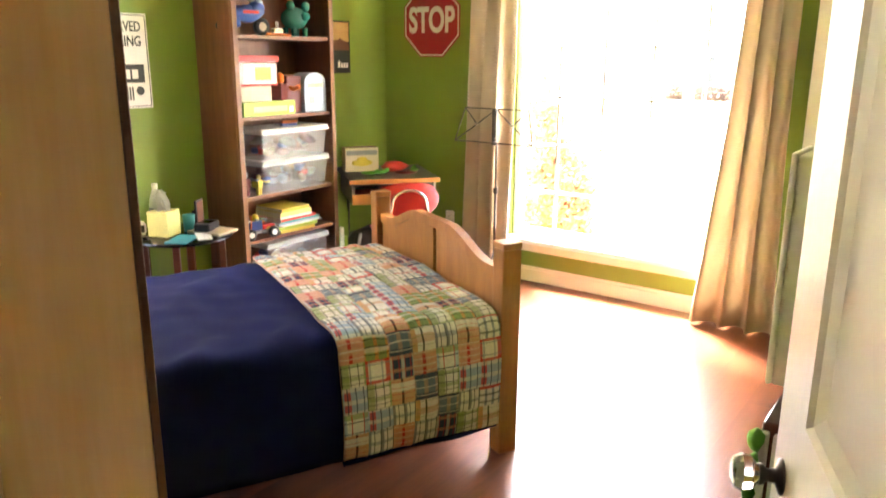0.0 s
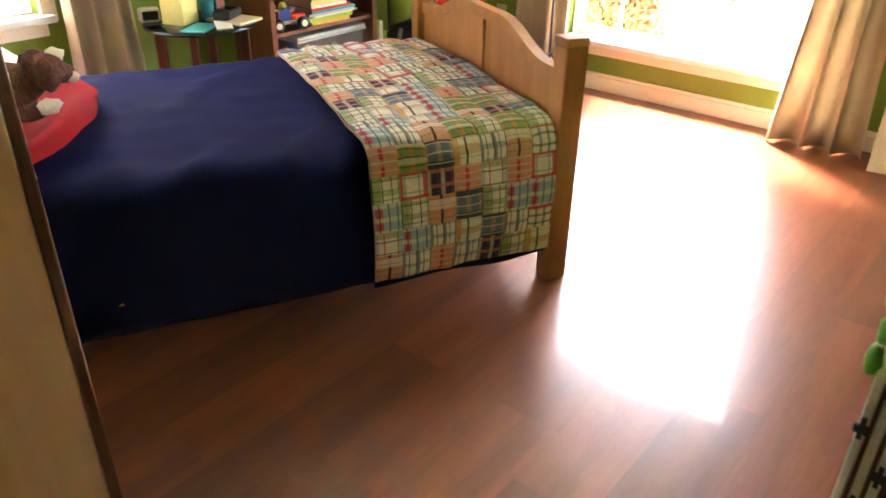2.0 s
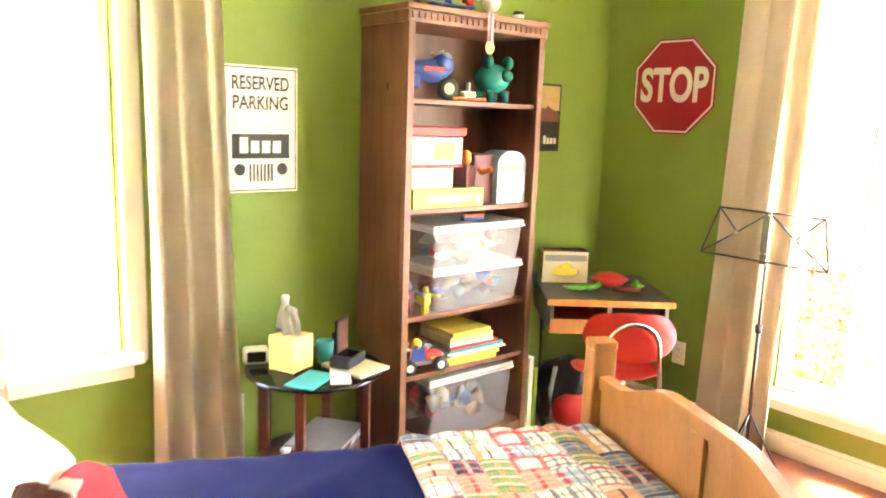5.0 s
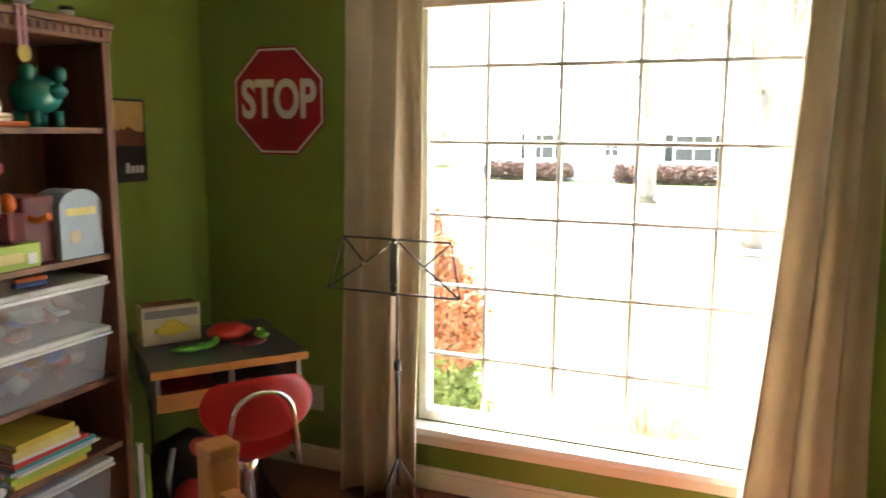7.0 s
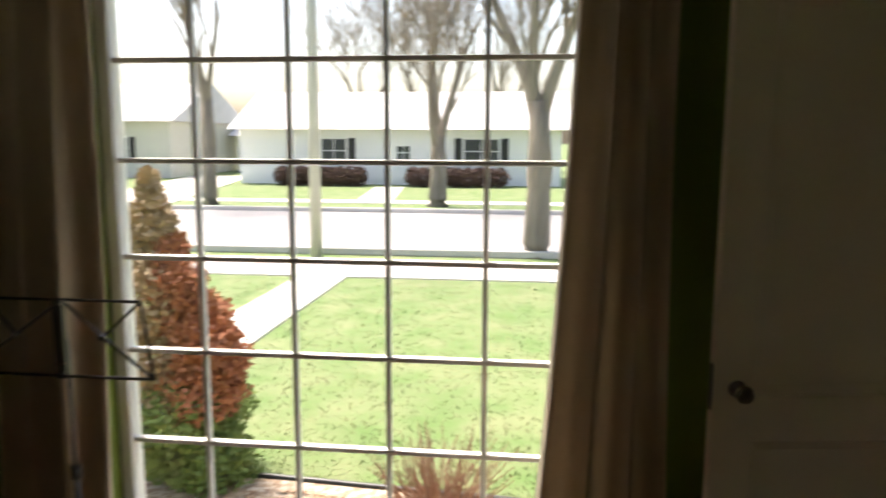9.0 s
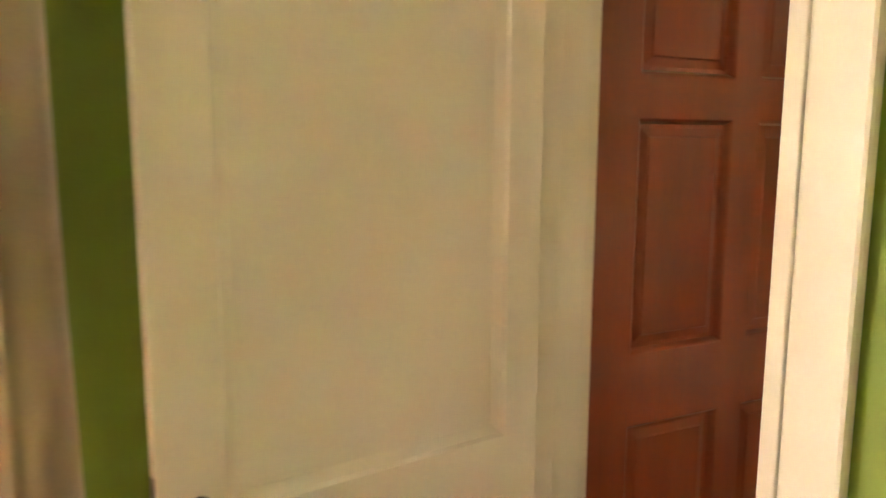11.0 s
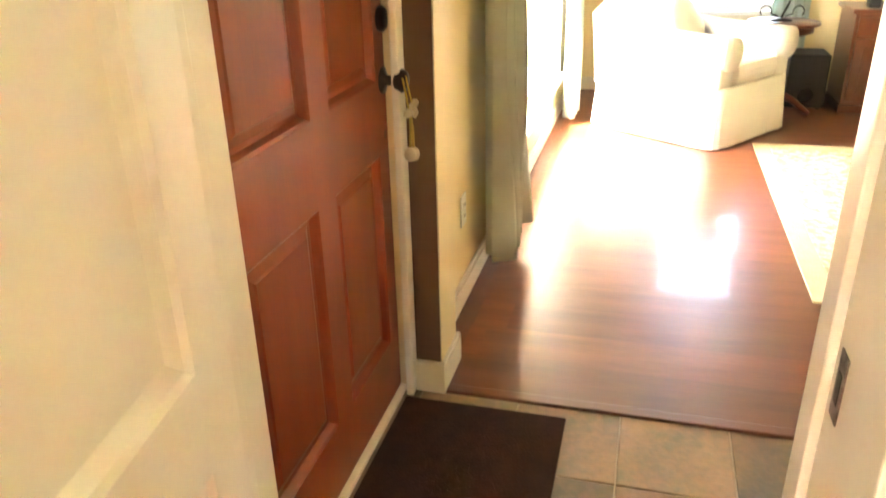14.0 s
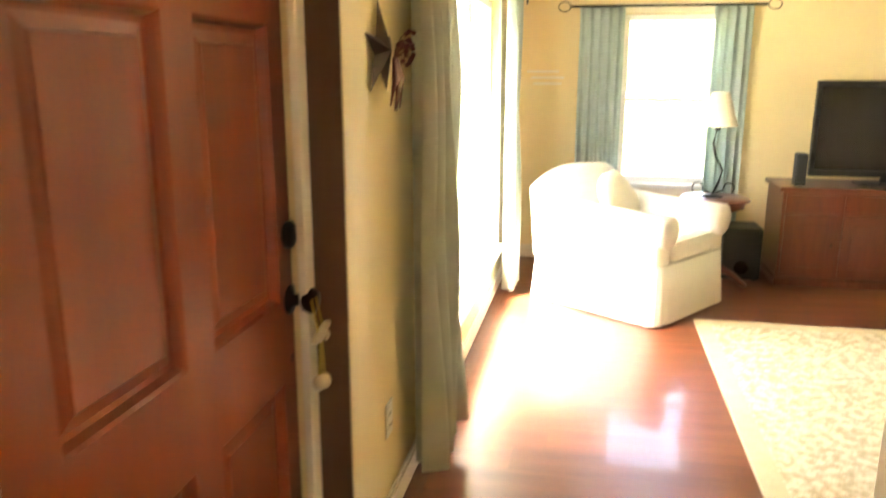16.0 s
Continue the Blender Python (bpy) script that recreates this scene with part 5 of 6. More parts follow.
part("screen", box(-0.012, -0.008, -0.50, 0.50, 0.10, 0.66), BLACKG, tv)
bz = box(-0.02, 0.03, -0.53, 0.53, 0.05, 0.095, 0.003)
add_box(bz, -0.02, 0.03, -0.53, 0.53, 0.665, 0.70, 0.003)
add_box(bz, -0.02, 0.03, -0.53, -0.502, 0.095, 0.665, 0.003)
add_box(bz, -0.02, 0.03, 0.502, 0.53, 0.095, 0.665, 0.003)
add_box(bz, -0.006, 0.05, -0.502, 0.502, 0.095, 0.665)
part("bezel", bz, BLACK, tv)
part("stand", add_box(box(-0.06, 0.08, -0.22, 0.22, 0.0, 0.012, 0.003), 0.0, 0.03, -0.06, 0.06, 0.012, 0.05), BLACK, tv)
sp = thing("loudspeaker", "small black upright loudspeaker on the cabinet", "loudspeaker", pose(5.84, 2.27, 0.69))
part("body", box(-0.04, 0.05, -0.035, 0.035, 0.0, 0.22, 0.008), BLACK, sp)
part("grille", box(-0.046, -0.041, -0.030, 0.030, 0.02, 0.21, 0.004), BLACK, sp)
sw = thing("subwoofer", "black subwoofer box on the floor beside the cabinet", "loudspeaker", pose(5.95, 2.60, 0))
part("body", box(-0.15, 0.15, -0.13, 0.13, 0.012, 0.38, 0.012), BLACK, sw)
part("port", lathe([(0.045, 0), (0.05, 0.004), (0.03, 0.003)], (-0.155, 0, 0.1), 18, "x"), BLACKG, sw)
for s in (-1, 1):
    part("foot", lathe([(0.015, 0), (0.015, 0.014)], (s * 0.11, s * 0.1, 0), 10), BLACK, sw)

RUGM = M("floral_rug", (0.66, 0.58, 0.41), 0.95, (0.38, 0.32, 0.19), 27, (1, 1, 1), 0.4, 90, contrast=0.12)
rg = thing("rug", "cream floral area rug with a plain pale border", "rug", pose(2.74, 0.75, 0))
part("field", box(0.10, 2.0, 0.10, 2.19, 0.0, 0.012, 0.003), RUGM, rg)
brd = box(0, 2.1, 2.19, 2.28, 0, 0.011, 0.003)
add_box(brd, 0, 2.1, 0, 0.10, 0, 0.011, 0.003)
add_box(brd, 0, 0.10, 0.10, 2.19, 0, 0.011, 0.003)
add_box(brd, 2.0, 2.1, 0.10, 2.19, 0, 0.011, 0.003)
part("border", brd, M("rug_border", (0.58, 0.49, 0.30), 0.95, scale=12, fine=90, bump=0.4), rg)

MATM = M("dark_mat", (0.040, 0.018, 0.010), 1.0, (0.028, 0.012, 0.007), 20, fine=160, bump=0.2)
MATM.node_tree.nodes["Principled BSDF"].inputs["Specular IOR Level"].default_value = 0.08
mt = thing("door_mat", "flat dark brown door mat on the slate tiles", "mat", pose(1.02, 3.82, 0))
part("pad", box(0, 0.83, 0, 0.475, 0.0, 0.008, 0.002), MATM, mt)

st = thing("wall_star", "dark metal barn star with dried berries on the yellow wall", "wall ornament", pose(2.425, 4.255, 1.50, 90, 0, 0))
s5 = bmesh.new()
c0, c1 = s5.verts.new((0, 0, 0.03)), s5.verts.new((0, 0, -0.02))
rim_ = []
for k in range(10):
    r = 0.14 if k % 2 == 0 else 0.044
    a = math.pi / 2 + k * math.pi / 5
    rim_.append(s5.verts.new((r * math.cos(a), r * math.sin(a), -0.01)))
for k in range(10):
    s5.faces.new((c0, rim_[k], rim_[(k + 1) % 10]))
    s5.faces.new((c1, rim_[(k + 1) % 10], rim_[k]))
part("star", s5, M("rusty_black_tin", (0.06, 0.030, 0.024), 0.55, (0.03, 0.018, 0.016), 20, metal=0.3), st)
rnd = random.Random(3)
for k in range(26):
    a, q = rnd.uniform(-0.45, 0.65), rnd.uniform(0.03, 0.15)
    p = Vector((q * math.cos(a), q * math.sin(a) * 0.7, 0.035 + rnd.uniform(0, 0.03)))
    stem = part("stem", tube([(0.02, -0.02, 0.03), p * 0.6 + Vector((0, 0.008, 0.012)), p], 0.0012, 4), PLAST["brown"], st)
    part("berry", blob(p, (0.008, 0.008, 0.008), k, 0.1, 1), PLAST["maroon"], stem, "dull red dried berry")
for k in range(8):
    x = 0.012 + 0.013 * (k - 3.5) + rnd.uniform(-0.004, 0.004)
    part("raffia_strand", tube([(x * 0.4 + 0.01, -0.02, 0.035), (x, -0.08, 0.045), (x * 1.3, rnd.uniform(-0.17, -0.11), 0.035)], 0.006, 5, [0.004, 0.008, 0.002]), PLAST[("maroon", "brown", "pink")[k % 3]], st)
wt = thing("wall_lettering", "three short lines of small white lettering on the yellow wall", "wall lettering", pose(6.243, 4.18, 1.34))
for k, (a, b) in enumerate(((0.0, 0.24), (0.03, 0.28), (0.05, 0.26))):
    part("line", box(-0.003, 0.003, -b, -a, 0.10 - k * 0.045, 0.115 - k * 0.045), PLAST["white"], wt)


def outlet(label, m):
    o = thing("wall_outlet", label, "wall outlet", m, "wall outlets")
    part("plate", box(-0.036, 0.036, -0.006, 0.0, -0.058, 0.058, 0.003), PLAST["white"], o)
    for z in (-0.02, 0.02):
        s = part("socket", box(-0.014, 0.014, -0.0085, -0.0055, z - 0.014, z + 0.014, 0.002), PLAST["white"], o)
        part("slots", add_box(box(-0.007, -0.005, -0.0095, -0.008, z - 0.005, z + 0.005), 0.005, 0.007, -0.0095, -0.008, z - 0.005, z + 0.005), BLACK, s)


outlet("white wall outlet on the yellow wall", pose(2.50, 4.274, 0.36))
outlet("white wall outlet on the green wall beside the desk", pose(-2.27, 4.249, 0.33))
outlet("white wall outlet on the green wall beside the round table", pose(-2.839, 2.13, 0.33, 0, 0, 90))

# ---- signs and pictures ----
sg = thing("stop_sign", "red octagonal stop sign with a white rim on the green wall", "sign", pose(-2.43, YW - 0.004, 1.645, 90, 0, 0))
R8 = 0.248
octa = [(R8 * math.cos(math.pi / 8 + k * math.pi / 4), R8 * math.sin(math.pi / 8 + k * math.pi / 4)) for k in range(8)]
part("plate", prism(octa, 0.0, 0.004), SIGNRED, sg)
rimb = bmesh.new()
for k in range(8):
    a0, b0 = Vector(octa[k]) * 0.965, Vector(octa[(k + 1) % 8]) * 0.965
    a1, b1 = a0 * 0.962, b0 * 0.962
    vs = [rimb.verts.new((p.x, p.y, z)) for z in (0.0042, 0.0055) for p in (a0, b0, b1, a1)]
    for f in ((0, 1, 2, 3), (4, 5, 6, 7), (0, 1, 5, 4), (2, 3, 7, 6)):
        rimb.faces.new([vs[i] for i in f])
part("rim", rimb, SIGNWHITE, sg)
part("lettering", letters("STOP", 0.195, 0.001, Matrix.Translation((0, 0.0, 0.0055)) @ Matrix.Diagonal((0.80, 1.15, 1, 1)), 0.006), SIGNWHITE, sg, "white capital letters")

ps = thing("parking_sign", "white reserved parking sign with a dark band on the green wall", "sign", pose(-2.836, 2.245, 1.39, 90, 0, 90))
part("plate", box(-0.15, 0.15, -0.23, 0.23, 0.0, 0.003, 0.001), SIGNWHITE, ps)
rimb = bmesh.new()
for a in ((-0.143, 0.143, 0.219, 0.223), (-0.143, 0.143, -0.223, -0.219), (-0.143, -0.139, -0.219, 0.219), (0.139, 0.143, -0.219, 0.219)):
    add_box(rimb, a[0], a[1], a[2], a[3], 0.003, 0.0042)
part("rim_line", rimb, BLACK, ps)
part("lettering", letters("RESERVED", 0.062, 0.0006, Matrix.Translation((0, 0.165, 0.0042)) @ Matrix.Diagonal((0.82, 1.1, 1, 1)), 0.0012), BLACK, ps)
part("lettering", letters("PARKING", 0.062, 0.0006, Matrix.Translation((0, 0.095, 0.0042)) @ Matrix.Diagonal((0.86, 1.1, 1, 1)), 0.0012), BLACK, ps)
part("band", box(-0.115, 0.115, -0.105, -0.015, 0.003, 0.0044), BLACK, ps)
bars = bmesh.new()
for k in range(4):
    add_box(bars, -0.085 + k * 0.044, -0.053 + k * 0.044, -0.085, -0.040 + (0.012 if k == 0 else 0), 0.0044, 0.0054)
part("mark", bars, SIGNWHITE, ps)
gr = bmesh.new()
for k in range(7):
    add_box(gr, -0.048 + k * 0.0145, -0.040 + k * 0.0145, -0.19, -0.125, 0.003, 0.0044)
add_lathe(gr, [(0.022, 0.003), (0.022, 0.0044)], (-0.085, -0.145, 0), 18)
add_lathe(gr, [(0.022, 0.003), (0.022, 0.0044)], (0.085, -0.145, 0), 18)
part("grille_picture", gr, BLACK, ps)

po = thing("poster", "small dark poster of rocks under an orange sky", "poster", pose(-2.837, 3.77, 1.475, 90, 0, 90))
part("sheet", box(-0.115, 0.115, -0.165, 0.165, 0, 0.002), BLACK, po)
SUNSET = M("sunset_print", (0.42, 0.24, 0.10), 0.5, (0.55, 0.38, 0.16), 3, (1, 4, 1), 0, 20)
part("sky_print", box(-0.105, 0.105, 0.035, 0.155, 0.002, 0.003), SUNSET, po)
rk = bmesh.new()
rnd = random.Random(12)
tops = [0.075 - 0.05 * k / 12 + rnd.uniform(-0.02, 0.02) for k in range(13)]
for k in range(12):
    xa, xb = -0.105 + k * 0.0175, -0.105 + (k + 1) * 0.0175
    vs = [rk.verts.new(p) for p in ((xa, -0.02, 0.0034), (xb, -0.02, 0.0034), (xb, tops[k + 1], 0.0034), (xa, tops[k], 0.0034))]
    rk.faces.new(vs)
part("rock_print", rk, PLAST["brown"], po)
bars = bmesh.new()
for k in range(4):
    add_box(bars, 0.0 + k * 0.025, 0.018 + k * 0.025, -0.13, -0.10 + (0.012 if k == 0 else 0), 0.002, 0.003)
part("mark", bars, SIGNWHITE, po)

# ---- on the round table ----
TT = 0.551
tis = thing("tissue_box", "pale yellow cube tissue box with a tissue pulled up", "tissue box", pose(-2.58, 2.23, TT, 0, 0, 22))
part("carton", box(-0.056, 0.056, -0.056, 0.056, 0, 0.125, 0.003), PLAST["paleyellow"], tis)
ts = bmesh.new()
for k in range(3):
    a = k * 1.1
    g = []
    for j in range(6):
        s = j / 5
        g.append([ts.verts.new((math.cos(a) * (u * 0.045 * (1 - 0.5 * s)) + 0.012 * math.sin(s * 4 + k), math.sin(a) * (u * 0.03) + 0.01 * math.cos(u * 3 + s * 3), 0.125 + 0.105 * s * (1 - 0.2 * u * u))) for u in (-1, -0.5, 0, 0.5, 1)])
    for p, q in zip(g, g[1:]):
        for i in range(4):
            ts.faces.new((p[i], p[i + 1], q[i + 1], q[i])).smooth = True
bmesh.ops.solidify(ts, geom=list(ts.faces), thickness=0.001)
part("tissue", ts, PLAST["white"], tis)
wb = thing("water_bottle", "clear plastic water bottle with a white cap and label", "bottle", pose(-2.68, 2.26, TT))
part("bottle", lathe([(0.030, 0), (0.033, 0.01), (0.033, 0.13), (0.028, 0.17), (0.013, 0.215), (0.013, 0.225)], seg=20), CLEAR, wb)
part("label", lathe([(0.034, 0.07), (0.0342, 0.125)], seg=20), PLAST["grey"], wb)
part("cap", lathe([(0.015, 0.222), (0.015, 0.242), (0.012, 0.245)], seg=16), PLAST["white"], wb)
cl = thing("alarm_clock", "small white alarm clock with a dark face", "clock", pose(-2.70, 2.15, TT, 0, 0, -20))
part("body", box(-0.03, 0.03, -0.045, 0.045, 0, 0.06, 0.012), PLAST["white"], cl)
part("face", box(0.0302, 0.032, -0.033, 0.033, 0.012, 0.05, 0.004), BLACK, cl)
mg = thing("cup", "teal plastic cup behind the tissue box", "cup", pose(-2.56, 2.36, TT))
part("body", lathe([(0.026, 0), (0.032, 0.085), (0.030, 0.085), (0.025, 0.004)], seg=18), PLAST["teal"], mg)
pf = thing("picture_frame", "small dark picture frame standing at the back of the table", "picture frame", pose(-2.62, 2.47, TT, 0, 0, 30))
part("frame", box(-0.008, 0.004, -0.045, 0.045, 0.004, 0.14, 0.003), BLACK, pf)
part("print", box(0.0042, 0.006, -0.035, 0.035, 0.016, 0.128), PLAST["brown"], pf)
part("prop", box(-0.04, -0.009, -0.005, 0.005, 0.0, 0.08), BLACK, pf)
dv_ = thing("game_console", "black hand-held game lying with papers", "game", pose(-2.47, 2.40, TT + 0.012, 0, 0, 30))
part("body", box(-0.04, 0.04, -0.07, 0.07, 0, 0.04, 0.008), BLACK, dv_)
part("screen", box(-0.03, 0.03, -0.035, 0.035, 0.0405, 0.042), BLACKG, dv_)
for nm, lab, mt_, m_, s_ in (("comic_book", "thin pale comic book on the round table", "beige", pose(-2.45, 2.42, TT, 0, 0, 12), (0.10, 0.075)), ("postcard", "blue and white card on the round table", "teal", pose(-2.42, 2.22, TT, 0, 0, 30), (0.055, 0.085)), ("note_pad", "white note pad at the edge of the round table", "white", pose(-2.41, 2.33, TT + 0.001, 0, 0, 60), (0.035, 0.10))):
    ob = solid(nm, box(-s_[0], s_[0], -s_[1], s_[1], 0, 0.006 if nm != "comic_book" else 0.011, 0.001), PLAST[mt_], lab, "paper")
    ob.matrix_world = m_
for k in range(9):
    ob = solid("magazine", box(-0.10, 0.10, -0.13, 0.13, 0, 0.011, 0.001), PLAST[("grey", "white", "brown", "white", "grey", "paleblue", "white", "maroon", "grey")[k]], "magazine in a stack on the lower shelf", "magazine", "", "magazines under the round table")
    ob.matrix_world = pose(-2.53 + 0.008 * k, 2.31, 0.2185 + 0.0113 * k, 0, 0, 30 + 5 * (k * 7 % 5))

# ---- in the bookcase ----
def storage(label, x0, x1, y0, y1, z0, h, group="clear storage boxes"):
    b = thing("storage_box", label, "storage box", pose((x0 + x1) / 2, (y0 + y1) / 2, z0), group)
    hx, hy = (x1 - x0) / 2, (y1 - y0) / 2
    bm = bmesh.new()
    t = 0.004
    lo = [(-hx * 0.9, -hy * 0.92), (hx * 0.9, -hy * 0.92), (hx * 0.9, hy * 0.92), (-hx * 0.9, hy * 0.92)]
    hi = [(-hx, -hy), (hx, -hy), (hx, hy), (-hx, hy)]
    o0 = [bm.verts.new((*p, 0.0)) for p in lo]
    o1 = [bm.verts.new((*p, h - 0.02)) for p in hi]
    bm.faces.new(o0)
    for k in range(4):
        bm.faces.new((o0[k], o0[(k + 1) % 4], o1[(k + 1) % 4], o1[k]))
    bmesh.ops.solidify(bm, geom=list(bm.faces), thickness=t)
    part("tub", bm, TUB, b)
    part("lid", box(-hx - 0.008, hx + 0.008, -hy - 0.008, hy + 0.008, h - 0.02, h, 0.006), LID, b)
    part("rim", add_box(add_box(box(hx + 0.001, hx + 0.010, -hy - 0.010, hy + 0.010, h - 0.030, h - 0.021), -hx, hx, -hy - 0.010, -hy - 0.001, h - 0.030, h - 0.021), -hx, hx, hy + 0.001, hy + 0.010, h - 0.030, h - 0.021), LID, b)
    rnd = random.Random(int(z0 * 1000))
    for k in range(20):
        c = rnd.choice(["grey", "maroon", "brown", "red", "beige", "grey", "blue", "brown"])
        px, py = rnd.uniform(-hx, hx) * 0.6, rnd.uniform(-hy, hy) * 0.74
        part("toy_piece", blob((px, py, h * 0.2 + rnd.uniform(0.0, h * 0.42)), (hx * 0.28, hy * 0.17, h * 0.15), k, 0.7, 1), PLAST[c], b)
    return b


storage("clear storage box with a white lid, full of toys", -2.79, -2.555, 2.86, 3.36, 0.8515, 0.175)
storage("clear storage box with a white lid under another one", -2.79, -2.555, 2.86, 3.36, 0.6685, 0.182)
storage("large clear storage box on the bottom shelf", -2.79, -2.55, 2.86, 3.33, 0.0955, 0.285)
rt = thing("red_tub", "clear craft tub with a red lid and a picture label", "storage box", pose(-2.66, 2.86, 1.2605))
part("tub", box(-0.09, 0.10, -0.13, 0.14, 0.0, 0.125, 0.008), CLEAR, rt)
part("lid", box(-0.10, 0.11, -0.14, 0.15, 0.125, 0.16, 0.006), PLAST["red"], rt)
part("rim", box(-0.095, 0.105, -0.135, 0.145, 0.0, 0.012, 0.003), PLAST["red"], rt)
part("label", box(0.1005, 0.103, -0.10, 0.11, 0.02, 0.115), PLAST["white"], rt)
part("label_print", box(0.1031, 0.1045, -0.02, 0.09, 0.03, 0.10), PLAST["lime"], rt)
ob = solid("cardboard_box", box(-0.10, 0.09, -0.13, 0.12, 0, 0.159, 0.004), PLAST["beige"], "plain beige box under the red-lidded tub", "box")
ob.matrix_world = pose(-2.67, 2.85, 1.101)
gb = thing("game_box", "long lime green game box lying at the shelf edge", "box", pose(-2.572, 2.91, 1.101))
part("box", box(-0.025, 0.025, -0.17, 0.20, 0, 0.075, 0.002), PLAST["lime"], gb)
part("print", box(0.0252, 0.0262, -0.10, 0.14, 0.02, 0.05), PLAST["paleyellow"], gb)
part("seal", box(0.0252, 0.0262, 0.155, 0.185, 0.012, 0.045), PLAST["white"], gb)
lb = thing("lunch_box", "pale blue barrel-topped tin lunch box standing on end", "lunch box", pose(-2.62, 3.285, 1.101))
prof = [(-0.085, 0), (0.085, 0), (0.085, 0.17)] + [(0.085 * math.cos(a) , 0.17 + 0.055 * math.sin(a)) for a in [math.pi * k / 10 for k in range(1, 10)]] + [(-0.085, 0.17)]
part("tin", prism(prof, -0.06, 0.06, Matrix.Rotation(radians(90), 4, "Z") @ Matrix.Rotation(radians(90), 4, "X")), PLAST["paleblue"], lb)
part("print", box(0.0602, 0.0615, -0.06, 0.06, 0.14, 0.165), PLAST["paleyellow"], lb)
part("badge", box(0.0602, 0.0615, -0.05, -0.01, 0.05, 0.09), PLAST["beige"], lb)
ob = solid("dark_case", box(-0.09, 0.07, -0.06, 0.06, 0, 0.21, 0.008), PLAST["maroon"], "dark upright toy case beside the lunch box", "toy case")
ob.matrix_world = pose(-2.66, 3.15, 1.101)


def toy_figure(label, m, c1, c2, s=1.0):
    t = thing("toy_figure", label, "toy", m)
    bm = box(-0.02 * s, 0.02 * s, -0.025 * s, 0.025 * s, 0.05 * s, 0.11 * s, 0.005)
    add_box(bm, -0.03 * s, 0.03 * s, -0.045 * s, -0.026 * s, 0.06 * s, 0.115 * s, 0.005)
    part("body", bm, PLAST[c1], t)
    part("head", blob((0, 0, 0.13 * s), (0.018 * s, 0.018 * s, 0.022 * s), 1, 0.2), PLAST[c2], t)
    part("leg", box(-0.012 * s, 0.012 * s, -0.022 * s, -0.004 * s, 0, 0.052 * s, 0.003), PLAST[c1], t)
    part("leg", box(-0.012 * s, 0.012 * s, 0.004 * s, 0.022 * s, 0, 0.052 * s, 0.003), PLAST[c1], t)
    part("arm", tube([(0, 0.03 * s, 0.105 * s), (0.03 * s, 0.05 * s, 0.09 * s), (0.06 * s, 0.045 * s, 0.10 * s)], 0.009 * s, 6), PLAST[c2], t)
    return t


toy_figure("orange and black toy robot lying among boxes", pose(-2.60, 3.05, 1.101, 0, 0, 20), "maroon", "orange", 1.5)
toy_figure("dark toy figure beside the storage boxes", pose(-2.59, 2.76, 0.6685), "maroon", "grey", 0.9)
toy_figure("yellow toy figure before the storage boxes", pose(-2.565, 2.83, 0.6685, 0, 0, 15), "yellow", "gold", 0.75)
toy_figure("small toy figure on the shelf edge", pose(-2.575, 2.74, 0.6685, 0, 0, 50), "brown", "beige", 0.6)


def wheel(parent, at, r, w, axis="y", hub="white"):
    k = part("wheel", lathe([(r * 0.55, -w / 2), (r, -w / 2 + 0.003), (r, w / 2 - 0.003), (r * 0.55, w / 2)], at, 18, axis), BLACK, parent)
    part("hub", lathe([(r * 0.5, -w / 2 - 0.002), (r * 0.5, w / 2 + 0.002)], at, 14, axis), PLAST[hub], k)


tc = thing("toy_truck", "red and orange toy buggy built from small bricks", "toy", pose(-2.60, 2.83, 0.4205, 0, 0, 80))
part("chassis", box(-0.09, 0.09, -0.04, 0.04, 0.03, 0.045, 0.004), PLAST["grey"], tc)
part("bonnet", box(0.02, 0.10, -0.03, 0.03, 0.045, 0.075, 0.006), PLAST["red"], tc)
part("cab", box(-0.05, 0.02, -0.03, 0.03, 0.045, 0.10, 0.006), PLAST["blue"], tc)
part("roll_bar", tube([(-0.06, -0.035, 0.045), (-0.05, -0.03, 0.13), (-0.05, 0.03, 0.13), (-0.06, 0.035, 0.045)], 0.005, 6), PLAST["orange"], tc)
part("spoiler", box(-0.10, -0.06, -0.045, 0.045, 0.10, 0.108, 0.002), PLAST["white"], tc)
part("seat", blob((-0.01, 0, 0.11), (0.02, 0.02, 0.025), 3, 0.3), PLAST["yellow"], tc)
rnd = random.Random(61)
for k in range(12):
    bx0, by0, bz0 = rnd.uniform(-0.09, 0.075), rnd.uniform(-0.04, 0.025), 0.046 + 0.011 * (k % 6)
    part("brick", box(bx0, bx0 + rnd.choice((0.016, 0.024)), by0, by0 + 0.016, bz0, bz0 + 0.012, 0.001), PLAST[("yellow", "red", "white", "orange", "blue", "grey")[k % 6]], tc)
for y in (-0.02, 0.02):
    part("headlight", lathe([(0.006, 0.10), (0.007, 0.106)], (0, y, 0.06), 10, "x"), PLAST["white"], tc)
for x in (-0.07, 0.075):
    for y in (-0.052, 0.052):
        wheel(tc, (x, y, 0.032), 0.032, 0.024)
bx = [("yellow", 0.13, 0.018, 0.0), ("lime", 0.15, 0.02, 0.0), ("white", 0.16, 0.006, 0.03), ("paleblue", 0.15, 0.012, 0.01), ("teal", 0.15, 0.012, 0.02), ("red", 0.14, 0.014, 0.0), ("white", 0.12, 0.012, -0.01), ("paleyellow", 0.12, 0.026, -0.015), ("yellow", 0.11, 0.020, -0.02)]
z = 0.4205
